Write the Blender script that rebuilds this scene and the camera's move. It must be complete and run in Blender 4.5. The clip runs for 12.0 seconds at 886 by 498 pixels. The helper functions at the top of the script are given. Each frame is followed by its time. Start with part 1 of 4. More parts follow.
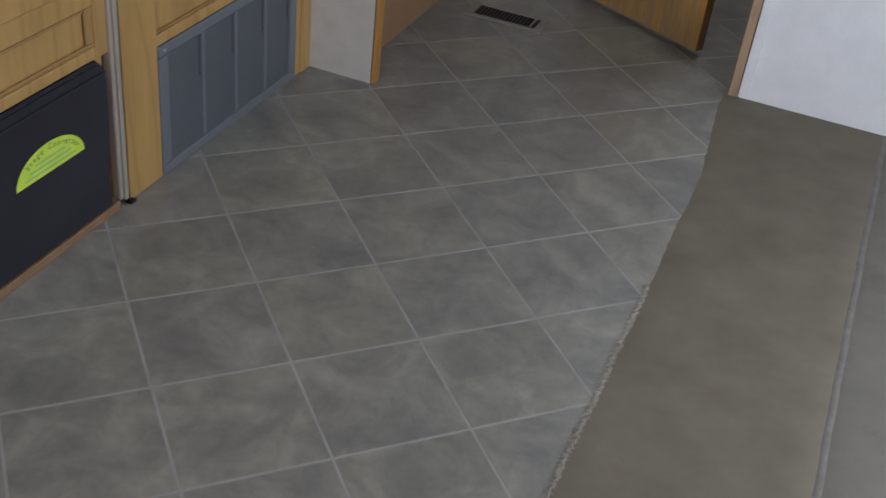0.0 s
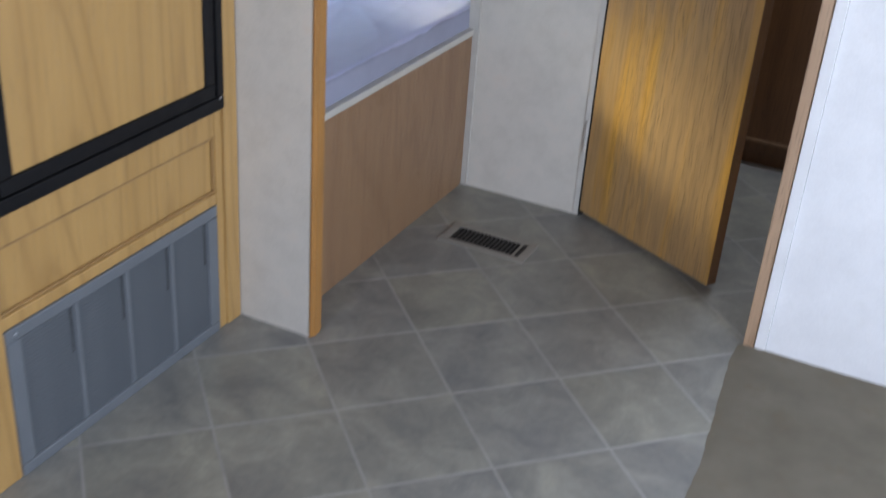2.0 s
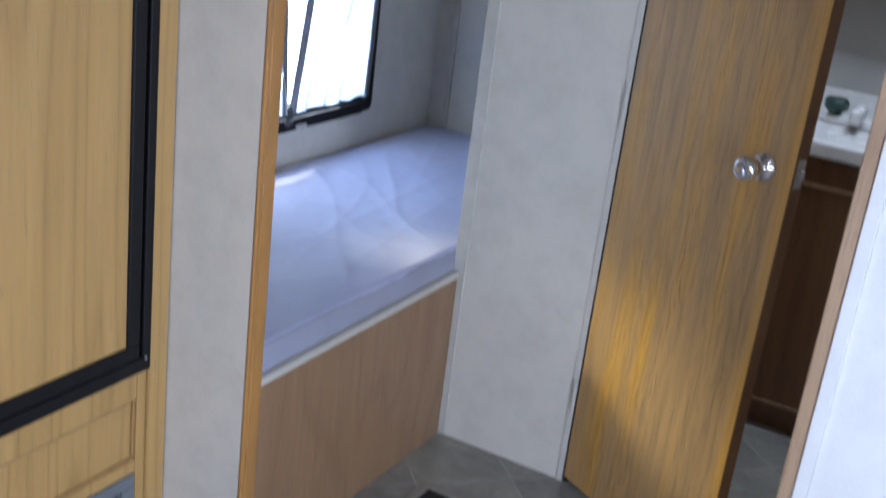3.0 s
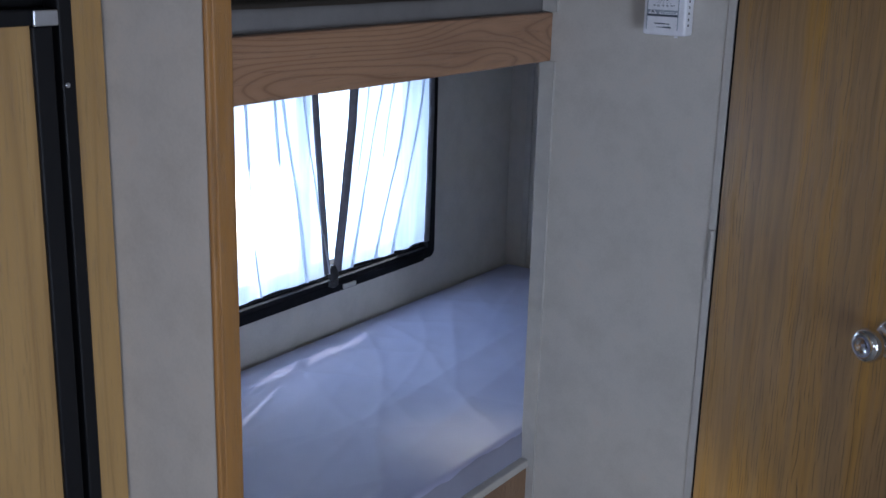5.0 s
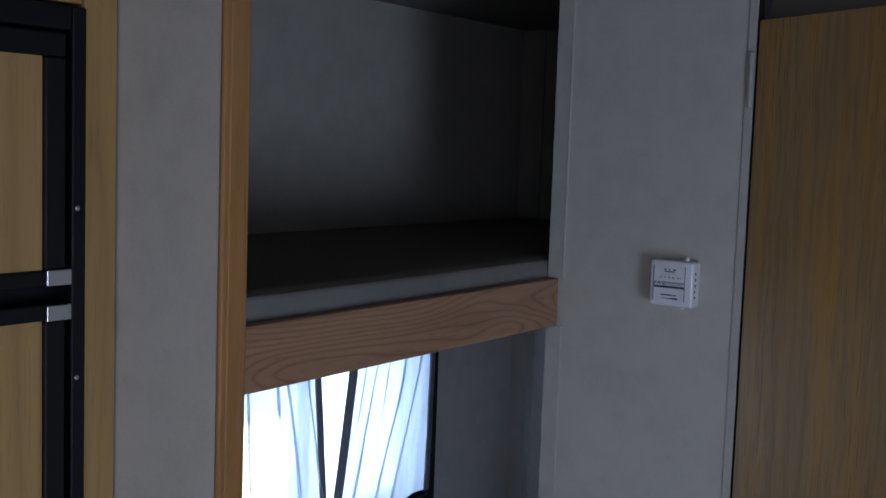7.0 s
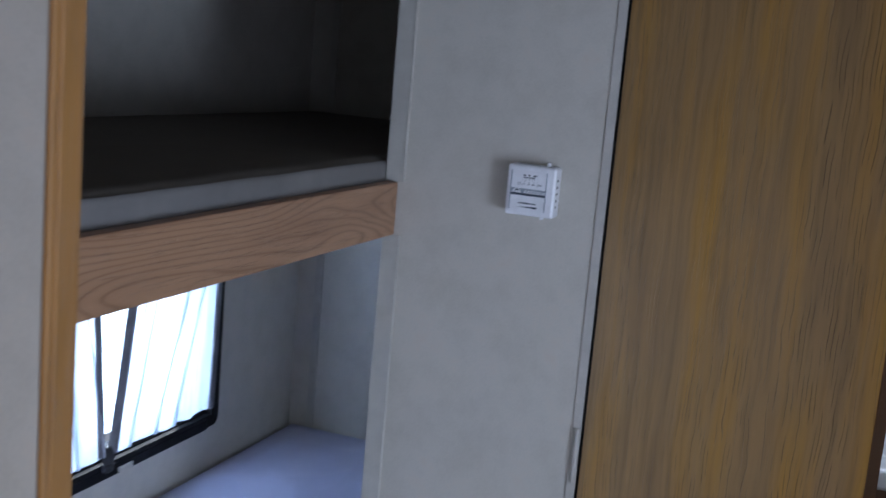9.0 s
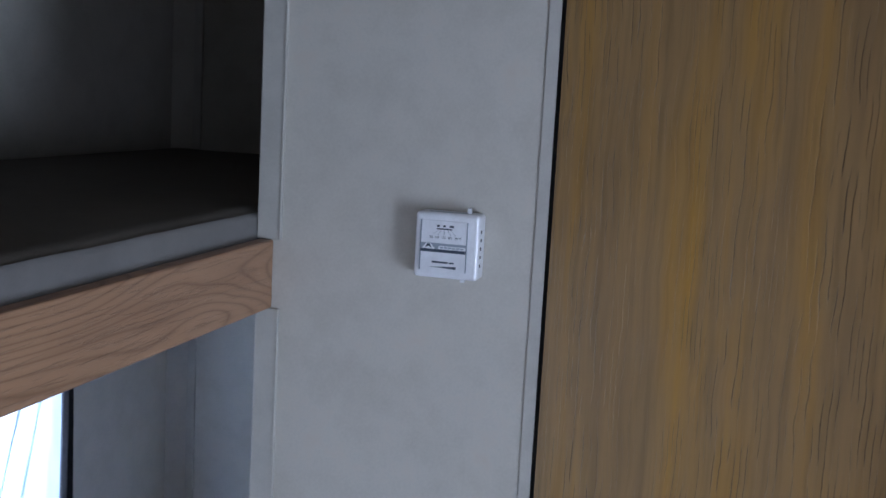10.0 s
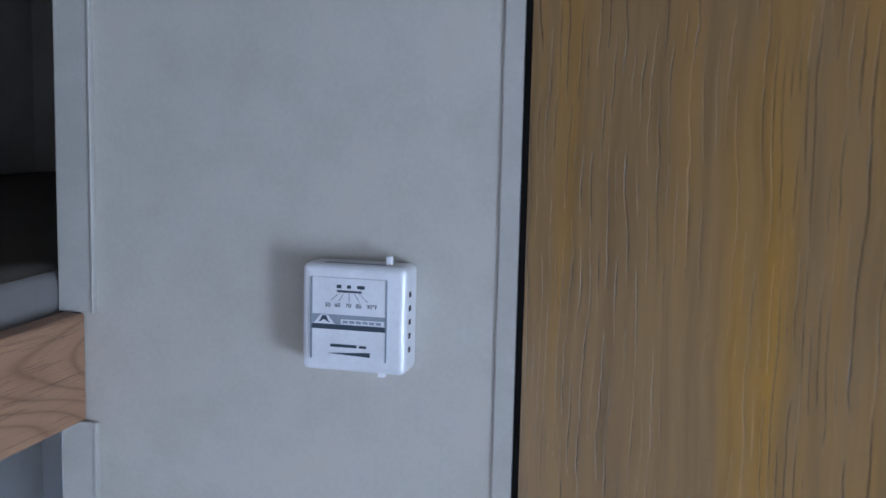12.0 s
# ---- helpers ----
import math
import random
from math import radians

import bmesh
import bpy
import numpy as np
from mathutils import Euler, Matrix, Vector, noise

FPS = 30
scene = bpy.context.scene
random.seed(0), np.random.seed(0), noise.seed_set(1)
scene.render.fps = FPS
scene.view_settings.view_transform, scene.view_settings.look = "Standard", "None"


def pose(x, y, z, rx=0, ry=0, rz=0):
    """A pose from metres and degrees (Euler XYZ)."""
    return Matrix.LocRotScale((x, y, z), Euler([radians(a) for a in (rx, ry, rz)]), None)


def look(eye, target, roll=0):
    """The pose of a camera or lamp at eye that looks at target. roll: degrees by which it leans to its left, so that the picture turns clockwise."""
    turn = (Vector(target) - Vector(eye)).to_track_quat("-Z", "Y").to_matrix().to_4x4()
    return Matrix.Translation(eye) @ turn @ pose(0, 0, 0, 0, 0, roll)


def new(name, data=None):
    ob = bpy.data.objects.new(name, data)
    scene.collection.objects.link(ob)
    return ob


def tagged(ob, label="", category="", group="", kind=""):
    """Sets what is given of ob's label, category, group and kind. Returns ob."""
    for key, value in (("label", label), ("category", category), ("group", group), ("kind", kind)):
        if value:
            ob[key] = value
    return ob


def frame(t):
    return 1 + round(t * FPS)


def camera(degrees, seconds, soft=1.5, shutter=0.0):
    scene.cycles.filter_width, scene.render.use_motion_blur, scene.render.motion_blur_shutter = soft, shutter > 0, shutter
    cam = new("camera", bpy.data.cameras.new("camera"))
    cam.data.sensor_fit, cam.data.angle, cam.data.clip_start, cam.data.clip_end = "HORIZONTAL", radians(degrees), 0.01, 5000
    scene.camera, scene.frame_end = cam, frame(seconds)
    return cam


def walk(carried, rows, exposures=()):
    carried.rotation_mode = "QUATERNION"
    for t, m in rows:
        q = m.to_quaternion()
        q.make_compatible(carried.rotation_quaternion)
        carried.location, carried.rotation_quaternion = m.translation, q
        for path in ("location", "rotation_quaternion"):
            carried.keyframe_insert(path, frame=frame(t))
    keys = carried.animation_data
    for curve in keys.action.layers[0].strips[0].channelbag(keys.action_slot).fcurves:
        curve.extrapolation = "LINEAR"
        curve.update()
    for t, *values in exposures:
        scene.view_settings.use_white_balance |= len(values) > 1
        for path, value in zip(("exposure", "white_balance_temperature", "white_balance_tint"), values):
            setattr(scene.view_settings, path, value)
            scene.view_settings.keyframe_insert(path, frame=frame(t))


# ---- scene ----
cam = camera(43.2, 12.0, soft=1.5, shutter=0.4)
PATH = [
    (0, (-0.02, -0.021, 1.395), (-0.553, 1.537, 0.26), 7.1),
    (0.5, (-0.074, 0.168, 1.382), (-0.573, 1.728, 0.233), 7.4),
    (1, (-0.081, 0.293, 1.382), (-0.697, 1.836, 0.269), 7.1),
    (1.5, (-0.05, 0.424, 1.406), (-0.714, 1.975, 0.333), 5.2),
    (2, (0.013, 0.65, 1.433), (-0.714, 2.256, 0.488), 4.4),
    (2.5, (0.037, 0.872, 1.493), (-0.696, 2.535, 0.658), 4.2),
    (3, (-0.003, 1.033, 1.551), (-0.872, 2.698, 0.861), 7.1),
    (3.2, (-0.008, 1.057, 1.557), (-0.9, 2.741, 0.948), 5.3),
    (5, (-0.107, 1.553, 1.584), (-1.215, 3.128, 1.043), 1.5),
    (5.5, (-0.117, 1.588, 1.6), (-1.221, 3.175, 1.09), 3.3),
    (6, (-0.125, 1.586, 1.613), (-1.215, 3.19, 1.123), 3.1),
    (6.5, (-0.148, 1.568, 1.666), (-1.292, 3.182, 1.372), 2.8),
    (6.7, (-0.142, 1.568, 1.693), (-1.306, 3.184, 1.51), 2.4),
    (8.3, (-0.394, 1.566, 1.678), (-1.273, 3.336, 1.367), 4.3),
    (8.5, (-0.417, 1.571, 1.666), (-1.227, 3.367, 1.324), 4.9),
    (9, (-0.457, 1.701, 1.663), (-1.15, 3.547, 1.327), 5.0),
    (9.5, (-0.562, 1.952, 1.652), (-1.146, 3.844, 1.372), 3.9),
    (10, (-0.612, 2.11, 1.654), (-1.13, 4.021, 1.374), 3.1),
    (10.5, (-0.711, 2.239, 1.651), (-1.102, 4.177, 1.354), 2.5),
    (11, (-0.783, 2.362, 1.649), (-0.981, 4.326, 1.328), 0.8),
    (11.5, (-0.731, 2.523, 1.646), (-1.051, 4.477, 1.365), -0.4),
    (12, (-0.713, 2.652, 1.625), (-1.17, 4.583, 1.37), 1.3),
]
walk(cam, [(t, look(eye, target, roll)) for t, eye, target, roll in PATH],
     exposures=[(0.0, -0.80, 6450, 15), (0.6, -0.55, 6500, 15), (1.0, -0.38, 6450, 15), (1.6, -0.19, 6230, 15), (3.0, -0.06, 5680, 15), (5.0, -1.04, 5620, 17), (6.0, -1.38, 5560, 17), (6.7, -1.62, 5600, 16), (8.5, -0.86, 5500, 16), (10.5, -0.42, 5450, 14), (12.0, -0.18, 5260, 13)])

# ---- world, sun, daylight through the openings, added fill lamps ----
world = bpy.data.worlds.new("world")
scene.world = world
world.use_nodes = True
wn = world.node_tree.nodes
sky = wn.new("ShaderNodeTexSky")
sky.sky_type, sky.sun_disc = "NISHITA", False
sky.sun_elevation, sky.sun_rotation = radians(33), radians(-21)
wn["Background"].inputs["Strength"].default_value = 0.15
world.node_tree.links.new(sky.outputs[0], wn["Background"].inputs["Color"])

sun_data = bpy.data.lights.new("sun", "SUN")
sun_data.energy, sun_data.angle, sun_data.color = 4.0, radians(0.5), (1.0, 0.95, 0.87)
sun = new("sun", sun_data)
sun.matrix_world = look((-5.0, 15.0, 9.0), (0, 2.0, 0))


def area_light(name, size_x, size_y, watts, colour, eye, target):
    data = bpy.data.lights.new(name, "AREA")
    data.shape, data.size, data.size_y, data.energy, data.color = "RECTANGLE", size_x, size_y, watts, colour
    ob = new(name, data)
    ob.matrix_world = look(eye, target)
    return ob


area_light("entry_door_daylight", 0.60, 0.95, 48.0, (0.80, 0.90, 1.0), (1.27, 1.65, 0.90), (0.27, 1.95, 0.84))
area_light("bunk_window_daylight", 0.80, 0.48, 13.5, (0.66, 0.81, 1.0), (-2.06, 3.695, 0.955), (0, 3.695, 0.9))
# Narrow warm lamp added to throw the bright patch on the bathroom door
patch_lamp = area_light("door_patch_lamp", 0.22, 0.17, 3.6, (1.0, 0.92, 0.58), (-2.065, 3.40, 0.99), (-0.56, 3.34, 0.34))
patch_lamp.data.spread = radians(21)
# Added fill from the right, no window known there
area_light("side_fill_lamp", 1.0, 0.60, 29.0, (0.84, 0.90, 1.0), (1.27, -0.1, 1.30), (0.0, 0.25, 0.35))
# Fill lamp added at the unseen front end to lift walls and floor
area_light("front_fill_lamp", 1.0, 0.55, 34.0, (0.86, 0.91, 1.0), (-0.4, -2.47, 1.30), (-0.5, 0.0, 0.75))
# Overhead lamp added to brighten the floor near the base cabinet
area_light("floor_fill_lamp", 0.34, 0.34, 12.0, (0.88, 0.92, 1.0), (-1.05, 0.70, 2.08), (-1.05, 0.70, 0))
# Lamp added over the bathroom to lift the vanity, its skylight assumed
area_light("bath_fill_lamp", 0.34, 0.34, 14.0, (0.86, 0.93, 1.0), (-0.3, 3.95, 2.08), (-0.3, 3.95, 0))


# ---- materials ----
def material(name):
    m = bpy.data.materials.new(name)
    m.use_nodes = True
    nt = m.node_tree
    return m, nt, nt.nodes["Principled BSDF"]


def add(nt, kind, **values):
    n = nt.nodes.new(kind)
    for key, value in values.items():
        n.inputs[key.replace("_", " ")].default_value = value
    return n


def ramp(nt, source, stops):
    r = nt.nodes.new("ShaderNodeValToRGB")
    e = r.color_ramp.elements
    while len(e) < len(stops):
        e.new(0.5)
    for el, (p, c) in zip(e, stops):
        el.position, el.color = p, (*c, 1)
    nt.links.new(source, r.inputs[0])
    return r


def coords(nt, scale, rot=(0, 0, 0), source="Object"):
    tc = nt.nodes.new("ShaderNodeTexCoord")
    mp = nt.nodes.new("ShaderNodeMapping")
    mp.inputs["Scale"].default_value = scale
    mp.inputs["Rotation"].default_value = rot
    nt.links.new(tc.outputs[source], mp.inputs[0])
    return mp.outputs[0]


def mix(nt, fac, a, b, mode="MIX"):
    n = nt.nodes.new("ShaderNodeMix")
    n.data_type, n.blend_type = "RGBA", mode
    for slot, v in ((0, fac), (6, a), (7, b)):
        if isinstance(v, (float, int)):
            n.inputs[slot].default_value = v
        elif isinstance(v, tuple):
            n.inputs[slot].default_value = (*v, 1)
        else:
            nt.links.new(v, n.inputs[slot])
    return n.outputs[2]


def bump(nt, p, height, strength, distance=0.002):
    b = nt.nodes.new("ShaderNodeBump")
    b.inputs["Strength"].default_value, b.inputs["Distance"].default_value = strength, distance
    nt.links.new(height, b.inputs["Height"])
    nt.links.new(b.outputs[0], p.inputs["Normal"])


def mottled(name, c1, c2, scale=6.0, rough=0.5, fine=180.0, bump_strength=0.1, spots=None, stretch=(1, 1, 1), metal=0.0):
    """A plain surface with clouding at two scales and a fine relief."""
    m, nt, p = material(name)
    v = coords(nt, stretch)
    big = add(nt, "ShaderNodeTexNoise", Scale=scale, Detail=6.0, Roughness=0.6)
    small = add(nt, "ShaderNodeTexNoise", Scale=fine, Detail=3.0)
    for n in (big, small):
        nt.links.new(v, n.inputs["Vector"])
    col = ramp(nt, big.outputs[0], [(0.32, c1), (0.68, c2)]).outputs[0]
    grain = ramp(nt, small.outputs[0], [(0.3, (0.95, 0.95, 0.95)), (0.7, (1.0, 1.0, 1.0))]).outputs[0]
    col = mix(nt, 1.0, col, grain, "MULTIPLY")
    if spots:
        sp = add(nt, "ShaderNodeTexNoise", Scale=spots[0], Detail=8.0, Roughness=0.7)
        nt.links.new(v, sp.inputs["Vector"])
        mask = ramp(nt, sp.outputs[0], [(0.55, (0, 0, 0)), (0.75, (1, 1, 1))]).outputs[0]
        col = mix(nt, mask, col, spots[1])
    nt.links.new(col, p.inputs["Base Color"])
    r = ramp(nt, big.outputs[0], [(0.3, (rough * 0.85,) * 3), (0.7, (min(1, rough * 1.15),) * 3)]).outputs[0]
    nt.links.new(r, p.inputs["Roughness"])
    p.inputs["Metallic"].default_value = metal
    bump(nt, p, small.outputs[0], bump_strength)
    return m


def oak(name, pale, mid, dark, along="z", rings=7.0, pores=1.0, rough=0.42, wobble=0.5, seed=0.0, long_scale=0.16, fscale=2.6, bscale=9.0, ringmix=0.42, streaks=0.35, pore_len=0.035, pore_scale=300.0, pore_cut=0.45):
    """Oak veneer: cathedral figure, broad bands and short dark pores along the grain."""
    m, nt, p = material(name)
    cross = 1.0
    sc = {"z": (cross, cross, long_scale), "y": (cross, long_scale, cross), "x": (long_scale, cross, cross)}[along]
    v = coords(nt, sc)
    off = nt.nodes.new("ShaderNodeVectorMath")
    off.operation = "ADD"
    off.inputs[1].default_value = (seed, seed * 0.7, seed * 0.3)
    nt.links.new(v, off.inputs[0])
    v = off.outputs[0]
    figure = add(nt, "ShaderNodeTexNoise", Scale=fscale, Detail=2.0, Roughness=0.45, Distortion=wobble)
    nt.links.new(v, figure.inputs["Vector"])
    mul = nt.nodes.new("ShaderNodeMath")
    mul.operation = "MULTIPLY"
    mul.inputs[1].default_value = rings * 3
    nt.links.new(figure.outputs[0], mul.inputs[0])
    fr = nt.nodes.new("ShaderNodeMath")
    fr.operation = "PINGPONG"
    fr.inputs[1].default_value = 0.5
    nt.links.new(mul.outputs[0], fr.inputs[0])
    bands = add(nt, "ShaderNodeTexNoise", Scale=bscale, Detail=3.0)
    nt.links.new(v, bands.inputs["Vector"])
    pv = coords(nt, tuple(a * (pore_len / long_scale if a < 1 else 1.0) for a in sc))
    pore = add(nt, "ShaderNodeTexNoise", Scale=pore_scale, Detail=4.0, Roughness=0.65)
    nt.links.new(pv, pore.inputs["Vector"])
    pore.inputs["Distortion"].default_value = 1.1
    base = ramp(nt, bands.outputs[0], [(0.28, mid), (0.5, pale), (0.72, mid)]).outputs[0]
    ring = ramp(nt, fr.outputs[0], [(0.0, (1, 1, 1)), (0.16, (0.2, 0.2, 0.2)), (0.45, (0, 0, 0))]).outputs[0]
    dim = nt.nodes.new("ShaderNodeMath")
    dim.operation = "MULTIPLY"
    dim.inputs[1].default_value = ringmix
    nt.links.new(ring, dim.inputs[0])
    col = mix(nt, dim.outputs[0], base, dark)
    streak = add(nt, "ShaderNodeTexNoise", Scale=75.0, Detail=3.0)
    nt.links.new(pv, streak.inputs["Vector"])
    st_col = ramp(nt, streak.outputs[0], [(0.3, (0.80, 0.79, 0.78)), (0.55, (1.0, 1.0, 1.0)), (0.75, (1.10, 1.09, 1.06))]).outputs[0]
    col = mix(nt, streaks, col, st_col, "MULTIPLY")
    pm = ramp(nt, pore.outputs[0], [(pore_cut - 0.08, (1, 1, 1)), (pore_cut, (0, 0, 0))]).outputs[0]
    near = nt.nodes.new("ShaderNodeMath")
    near.operation = "MULTIPLY"
    near.inputs[1].default_value = 0.75 * pores
    nt.links.new(pm, near.inputs[0])
    col = mix(nt, near.outputs[0], col, tuple(c * 0.6 for c in dark))
    nt.links.new(col, p.inputs["Base Color"])
    p.inputs["Roughness"].default_value = rough
    inv = nt.nodes.new("ShaderNodeMath")
    inv.operation = "SUBTRACT"
    inv.inputs[0].default_value = 1.0
    nt.links.new(pm, inv.inputs[1])
    bump(nt, p, inv.outputs[0], 0.55, 0.0010)
    return m


def plain(name, colour, rough=0.4, metal=0.0, coat=0.0):
    m = mottled(name, tuple(c * 0.92 for c in colour), tuple(min(1, c * 1.06) for c in colour), 22.0, rough, 300.0, 0.05, metal=metal)
    m.node_tree.nodes["Principled BSDF"].inputs["Coat Weight"].default_value = coat
    return m


M_WALL = mottled("wall_vinyl", (0.532, 0.503, 0.447), (0.612, 0.582, 0.524), 15.0, 0.42, 240.0, 0.04, spots=(15.0, (0.575, 0.515, 0.445)))
# Brighter copy of the wall vinyl for the strong light on the closet
M_WALL_LIT = mottled("lit_wall_vinyl", (0.77, 0.77, 0.785), (0.84, 0.84, 0.855), 9.0, 0.35, 240.0, 0.04, spots=(20.0, (0.75, 0.75, 0.755)))
M_WHITE_TRIM = plain("white_vinyl_trim", (0.53, 0.51, 0.465), 0.4)
M_OAK_CAB = oak("oak_cabinet", (0.462, 0.280, 0.096), (0.412, 0.243, 0.079), (0.285, 0.156, 0.050), "z", 7.0, 0.35, long_scale=0.10, ringmix=0.5)
M_OAK_RAIL = oak("oak_rail", (0.43, 0.250, 0.142), (0.375, 0.207, 0.115), (0.205, 0.103, 0.052), "y", 13.0, 0.4, seed=6.1, wobble=0.2, fscale=5.5, bscale=14.0, long_scale=0.2, ringmix=0.68)


def door_veneer():
    """Open-pored oak veneer: ochre and grey-brown bands, long wandering pores that gather in clusters."""
    m, nt, p = material("oak_door_veneer")

    def warped(scale, amount, stretch):
        base = coords(nt, (1, 1, 1))
        wob = add(nt, "ShaderNodeTexNoise", Scale=scale, Detail=2.0, Roughness=0.5)
        nt.links.new(coords(nt, (1, 1, 0.6)), wob.inputs["Vector"])
        sub = nt.nodes.new("ShaderNodeVectorMath")
        sub.operation = "SUBTRACT"
        sub.inputs[1].default_value = (0.5, 0.5, 0.5)
        nt.links.new(wob.outputs["Color"], sub.inputs[0])
        mad = nt.nodes.new("ShaderNodeVectorMath")
        mad.operation = "MULTIPLY_ADD"
        mad.inputs[1].default_value = (amount, 0, 0)
        nt.links.new(sub.outputs[0], mad.inputs[0])
        nt.links.new(base, mad.inputs[2])
        mp = nt.nodes.new("ShaderNodeMapping")
        mp.inputs["Scale"].default_value = (1, 1, stretch)
        nt.links.new(mad.outputs[0], mp.inputs[0])
        return mp.outputs[0]

    def grain(scale, detail, vec, rough=0.55):
        n = add(nt, "ShaderNodeTexNoise", Scale=scale, Detail=detail, Roughness=rough)
        nt.links.new(vec, n.inputs["Vector"])
        return n.outputs[0]
    wide, fine = warped(4.0, 0.05, 0.07), warped(13.0, 0.018, 0.048)
    jag = warped(9.0, 0.01, 0.35)
    short = warped(13.0, 0.018, 0.11)
    bands = grain(17.0, 3.0, wide)
    col = ramp(nt, bands, [(0.32, (0.355, 0.228, 0.108)), (0.48, (0.445, 0.280, 0.118)), (0.58, (0.49, 0.285, 0.086)), (0.70, (0.55, 0.300, 0.052))]).outputs[0]
    streak = ramp(nt, grain(85.0, 4.0, fine), [(0.32, (0.74, 0.73, 0.72)), (0.5, (1, 1, 1)), (0.70, (1.14, 1.12, 1.08))]).outputs[0]
    col = mix(nt, 0.75, col, streak, "MULTIPLY")
    def maths(kind, x, y):
        n = nt.nodes.new("ShaderNodeMath")
        n.operation = kind
        for slot, value in ((0, x), (1, y)):
            if isinstance(value, float):
                n.inputs[slot].default_value = value
            else:
                nt.links.new(value, n.inputs[slot])
        return n.outputs[0]
    across = nt.nodes.new("ShaderNodeSeparateXYZ")
    nt.links.new(fine, across.inputs[0])
    spread_ = maths("ADD", maths("MULTIPLY", grain(7.0, 2.0, wide), 9.0), maths("MULTIPLY", grain(90.0, 3.0, jag), 0.55))
    row_at = maths("ADD", maths("MULTIPLY", across.outputs[0], 135.0), spread_)
    near_line = maths("PINGPONG", row_at, 0.5)
    lines = ramp(nt, near_line, [(0.045, (1, 1, 1)), (0.11, (0, 0, 0))]).outputs[0]
    broken = ramp(nt, grain(120.0, 2.0, short, 0.4), [(0.46, (0, 0, 0)), (0.56, (1, 1, 1))]).outputs[0]
    lines = maths("MULTIPLY", lines, broken)
    where = ramp(nt, grain(8.0, 2.0, wide), [(0.40, (0.12, 0.12, 0.12)), (0.56, (1, 1, 1))]).outputs[0]
    both = nt.nodes.new("ShaderNodeMath")
    both.operation = "MULTIPLY"
    nt.links.new(lines, both.inputs[0])
    nt.links.new(where, both.inputs[1])
    tint = nt.nodes.new("ShaderNodeMath")
    tint.operation = "MULTIPLY"
    tint.inputs[1].default_value = 0.70
    nt.links.new(both.outputs[0], tint.inputs[0])
    col = mix(nt, tint.outputs[0], col, (0.060, 0.034, 0.016))
    nt.links.new(col, p.inputs["Base Color"])
    gloss = ramp(nt, bands, [(0.35, (0.30, 0.30, 0.30)), (0.65, (0.40, 0.40, 0.40))]).outputs[0]
    nt.links.new(gloss, p.inputs["Roughness"])
    inv = nt.nodes.new("ShaderNodeMath")
    inv.operation = "SUBTRACT"
    inv.inputs[0].default_value = 1.0
    nt.links.new(both.outputs[0], inv.inputs[1])
    bump(nt, p, inv.outputs[0], 0.85, 0.0018)
    return m


M_OAK_DOOR = door_veneer()
# Darker than the cabinet oak: groove stain plus the recess's shadow line
M_OAK_GROOVE = oak("oak_groove", (0.35, 0.205, 0.076), (0.30, 0.175, 0.062), (0.20, 0.11, 0.038), "z", 4.0, 0.4, seed=2.2)
M_OAK_TRIM = oak("oak_trim", (0.395, 0.192, 0.052), (0.355, 0.168, 0.045), (0.25, 0.125, 0.036), "z", 4.0, 0.4, seed=1.4, ringmix=0.25)
M_OAK_BASE = oak("oak_base_panel", (0.295, 0.178, 0.096), (0.265, 0.155, 0.084), (0.20, 0.112, 0.058), "z", 4.0, 0.5, seed=5.0)
M_OAK_JAMB = oak("bare_oak_jamb", (0.46, 0.31, 0.20), (0.40, 0.265, 0.165), (0.28, 0.17, 0.10), "z", 4.0, 0.6, seed=3.3)
M_VANITY = oak("dark_vanity_wood", (0.16, 0.075, 0.03), (0.12, 0.055, 0.022), (0.07, 0.03, 0.012), "z", 5.0, 0.6, seed=2.0)
M_GROUT = mottled("vinyl_joint", (0.27, 0.262, 0.245), (0.37, 0.358, 0.335), 9.0, 0.6)
M_CARPET = mottled("brown_carpet", (0.145, 0.124, 0.088), (0.205, 0.180, 0.136), 7.0, 0.95, 800.0, 0.6, spots=(11.0, (0.165, 0.130, 0.082)))
M_CARPET_GREY = mottled("grey_carpet", (0.155, 0.142, 0.118), (0.21, 0.193, 0.164), 7.0, 0.95, 800.0, 0.6, spots=(11.0, (0.14, 0.114, 0.08)))
M_FRAY = mottled("frayed_fibres", (0.34, 0.31, 0.26), (0.44, 0.41, 0.35), 40.0, 0.9)
M_SEAM = mottled("seam_binding", (0.14, 0.126, 0.106), (0.215, 0.20, 0.175), 30.0, 0.7)
M_BLACK = plain("black_plastic", (0.004, 0.004, 0.005), 0.55)
M_BLACK.node_tree.nodes["Principled BSDF"].inputs["Specular IOR Level"].default_value = 0.25
M_BLACK_GROOVE = plain("matte_black", (0.004, 0.004, 0.004), 0.6)
M_COVER = mottled("black_cover", (0.012, 0.011, 0.018), (0.020, 0.018, 0.028), 5.0, 0.5, 260.0, 0.3)
M_STICKER = mottled("yellow_green_sticker", (0.50, 0.68, 0.05), (0.60, 0.78, 0.10), 30.0, 0.4)
M_STICKER_TEXT = plain("sticker_text", (0.05, 0.16, 0.09), 0.5)
M_STICKER_INK = mottled("sticker_ink", (0.28, 0.45, 0.16), (0.35, 0.55, 0.22), 60.0, 0.4)
M_GRILLE = mottled("blue_grey_grille", (0.084, 0.094, 0.104), (0.104, 0.114, 0.125), 14.0, 0.5)
M_GRILLE_FRAME = mottled("grille_frame", (0.125, 0.137, 0.150), (0.145, 0.158, 0.172), 14.0, 0.45)
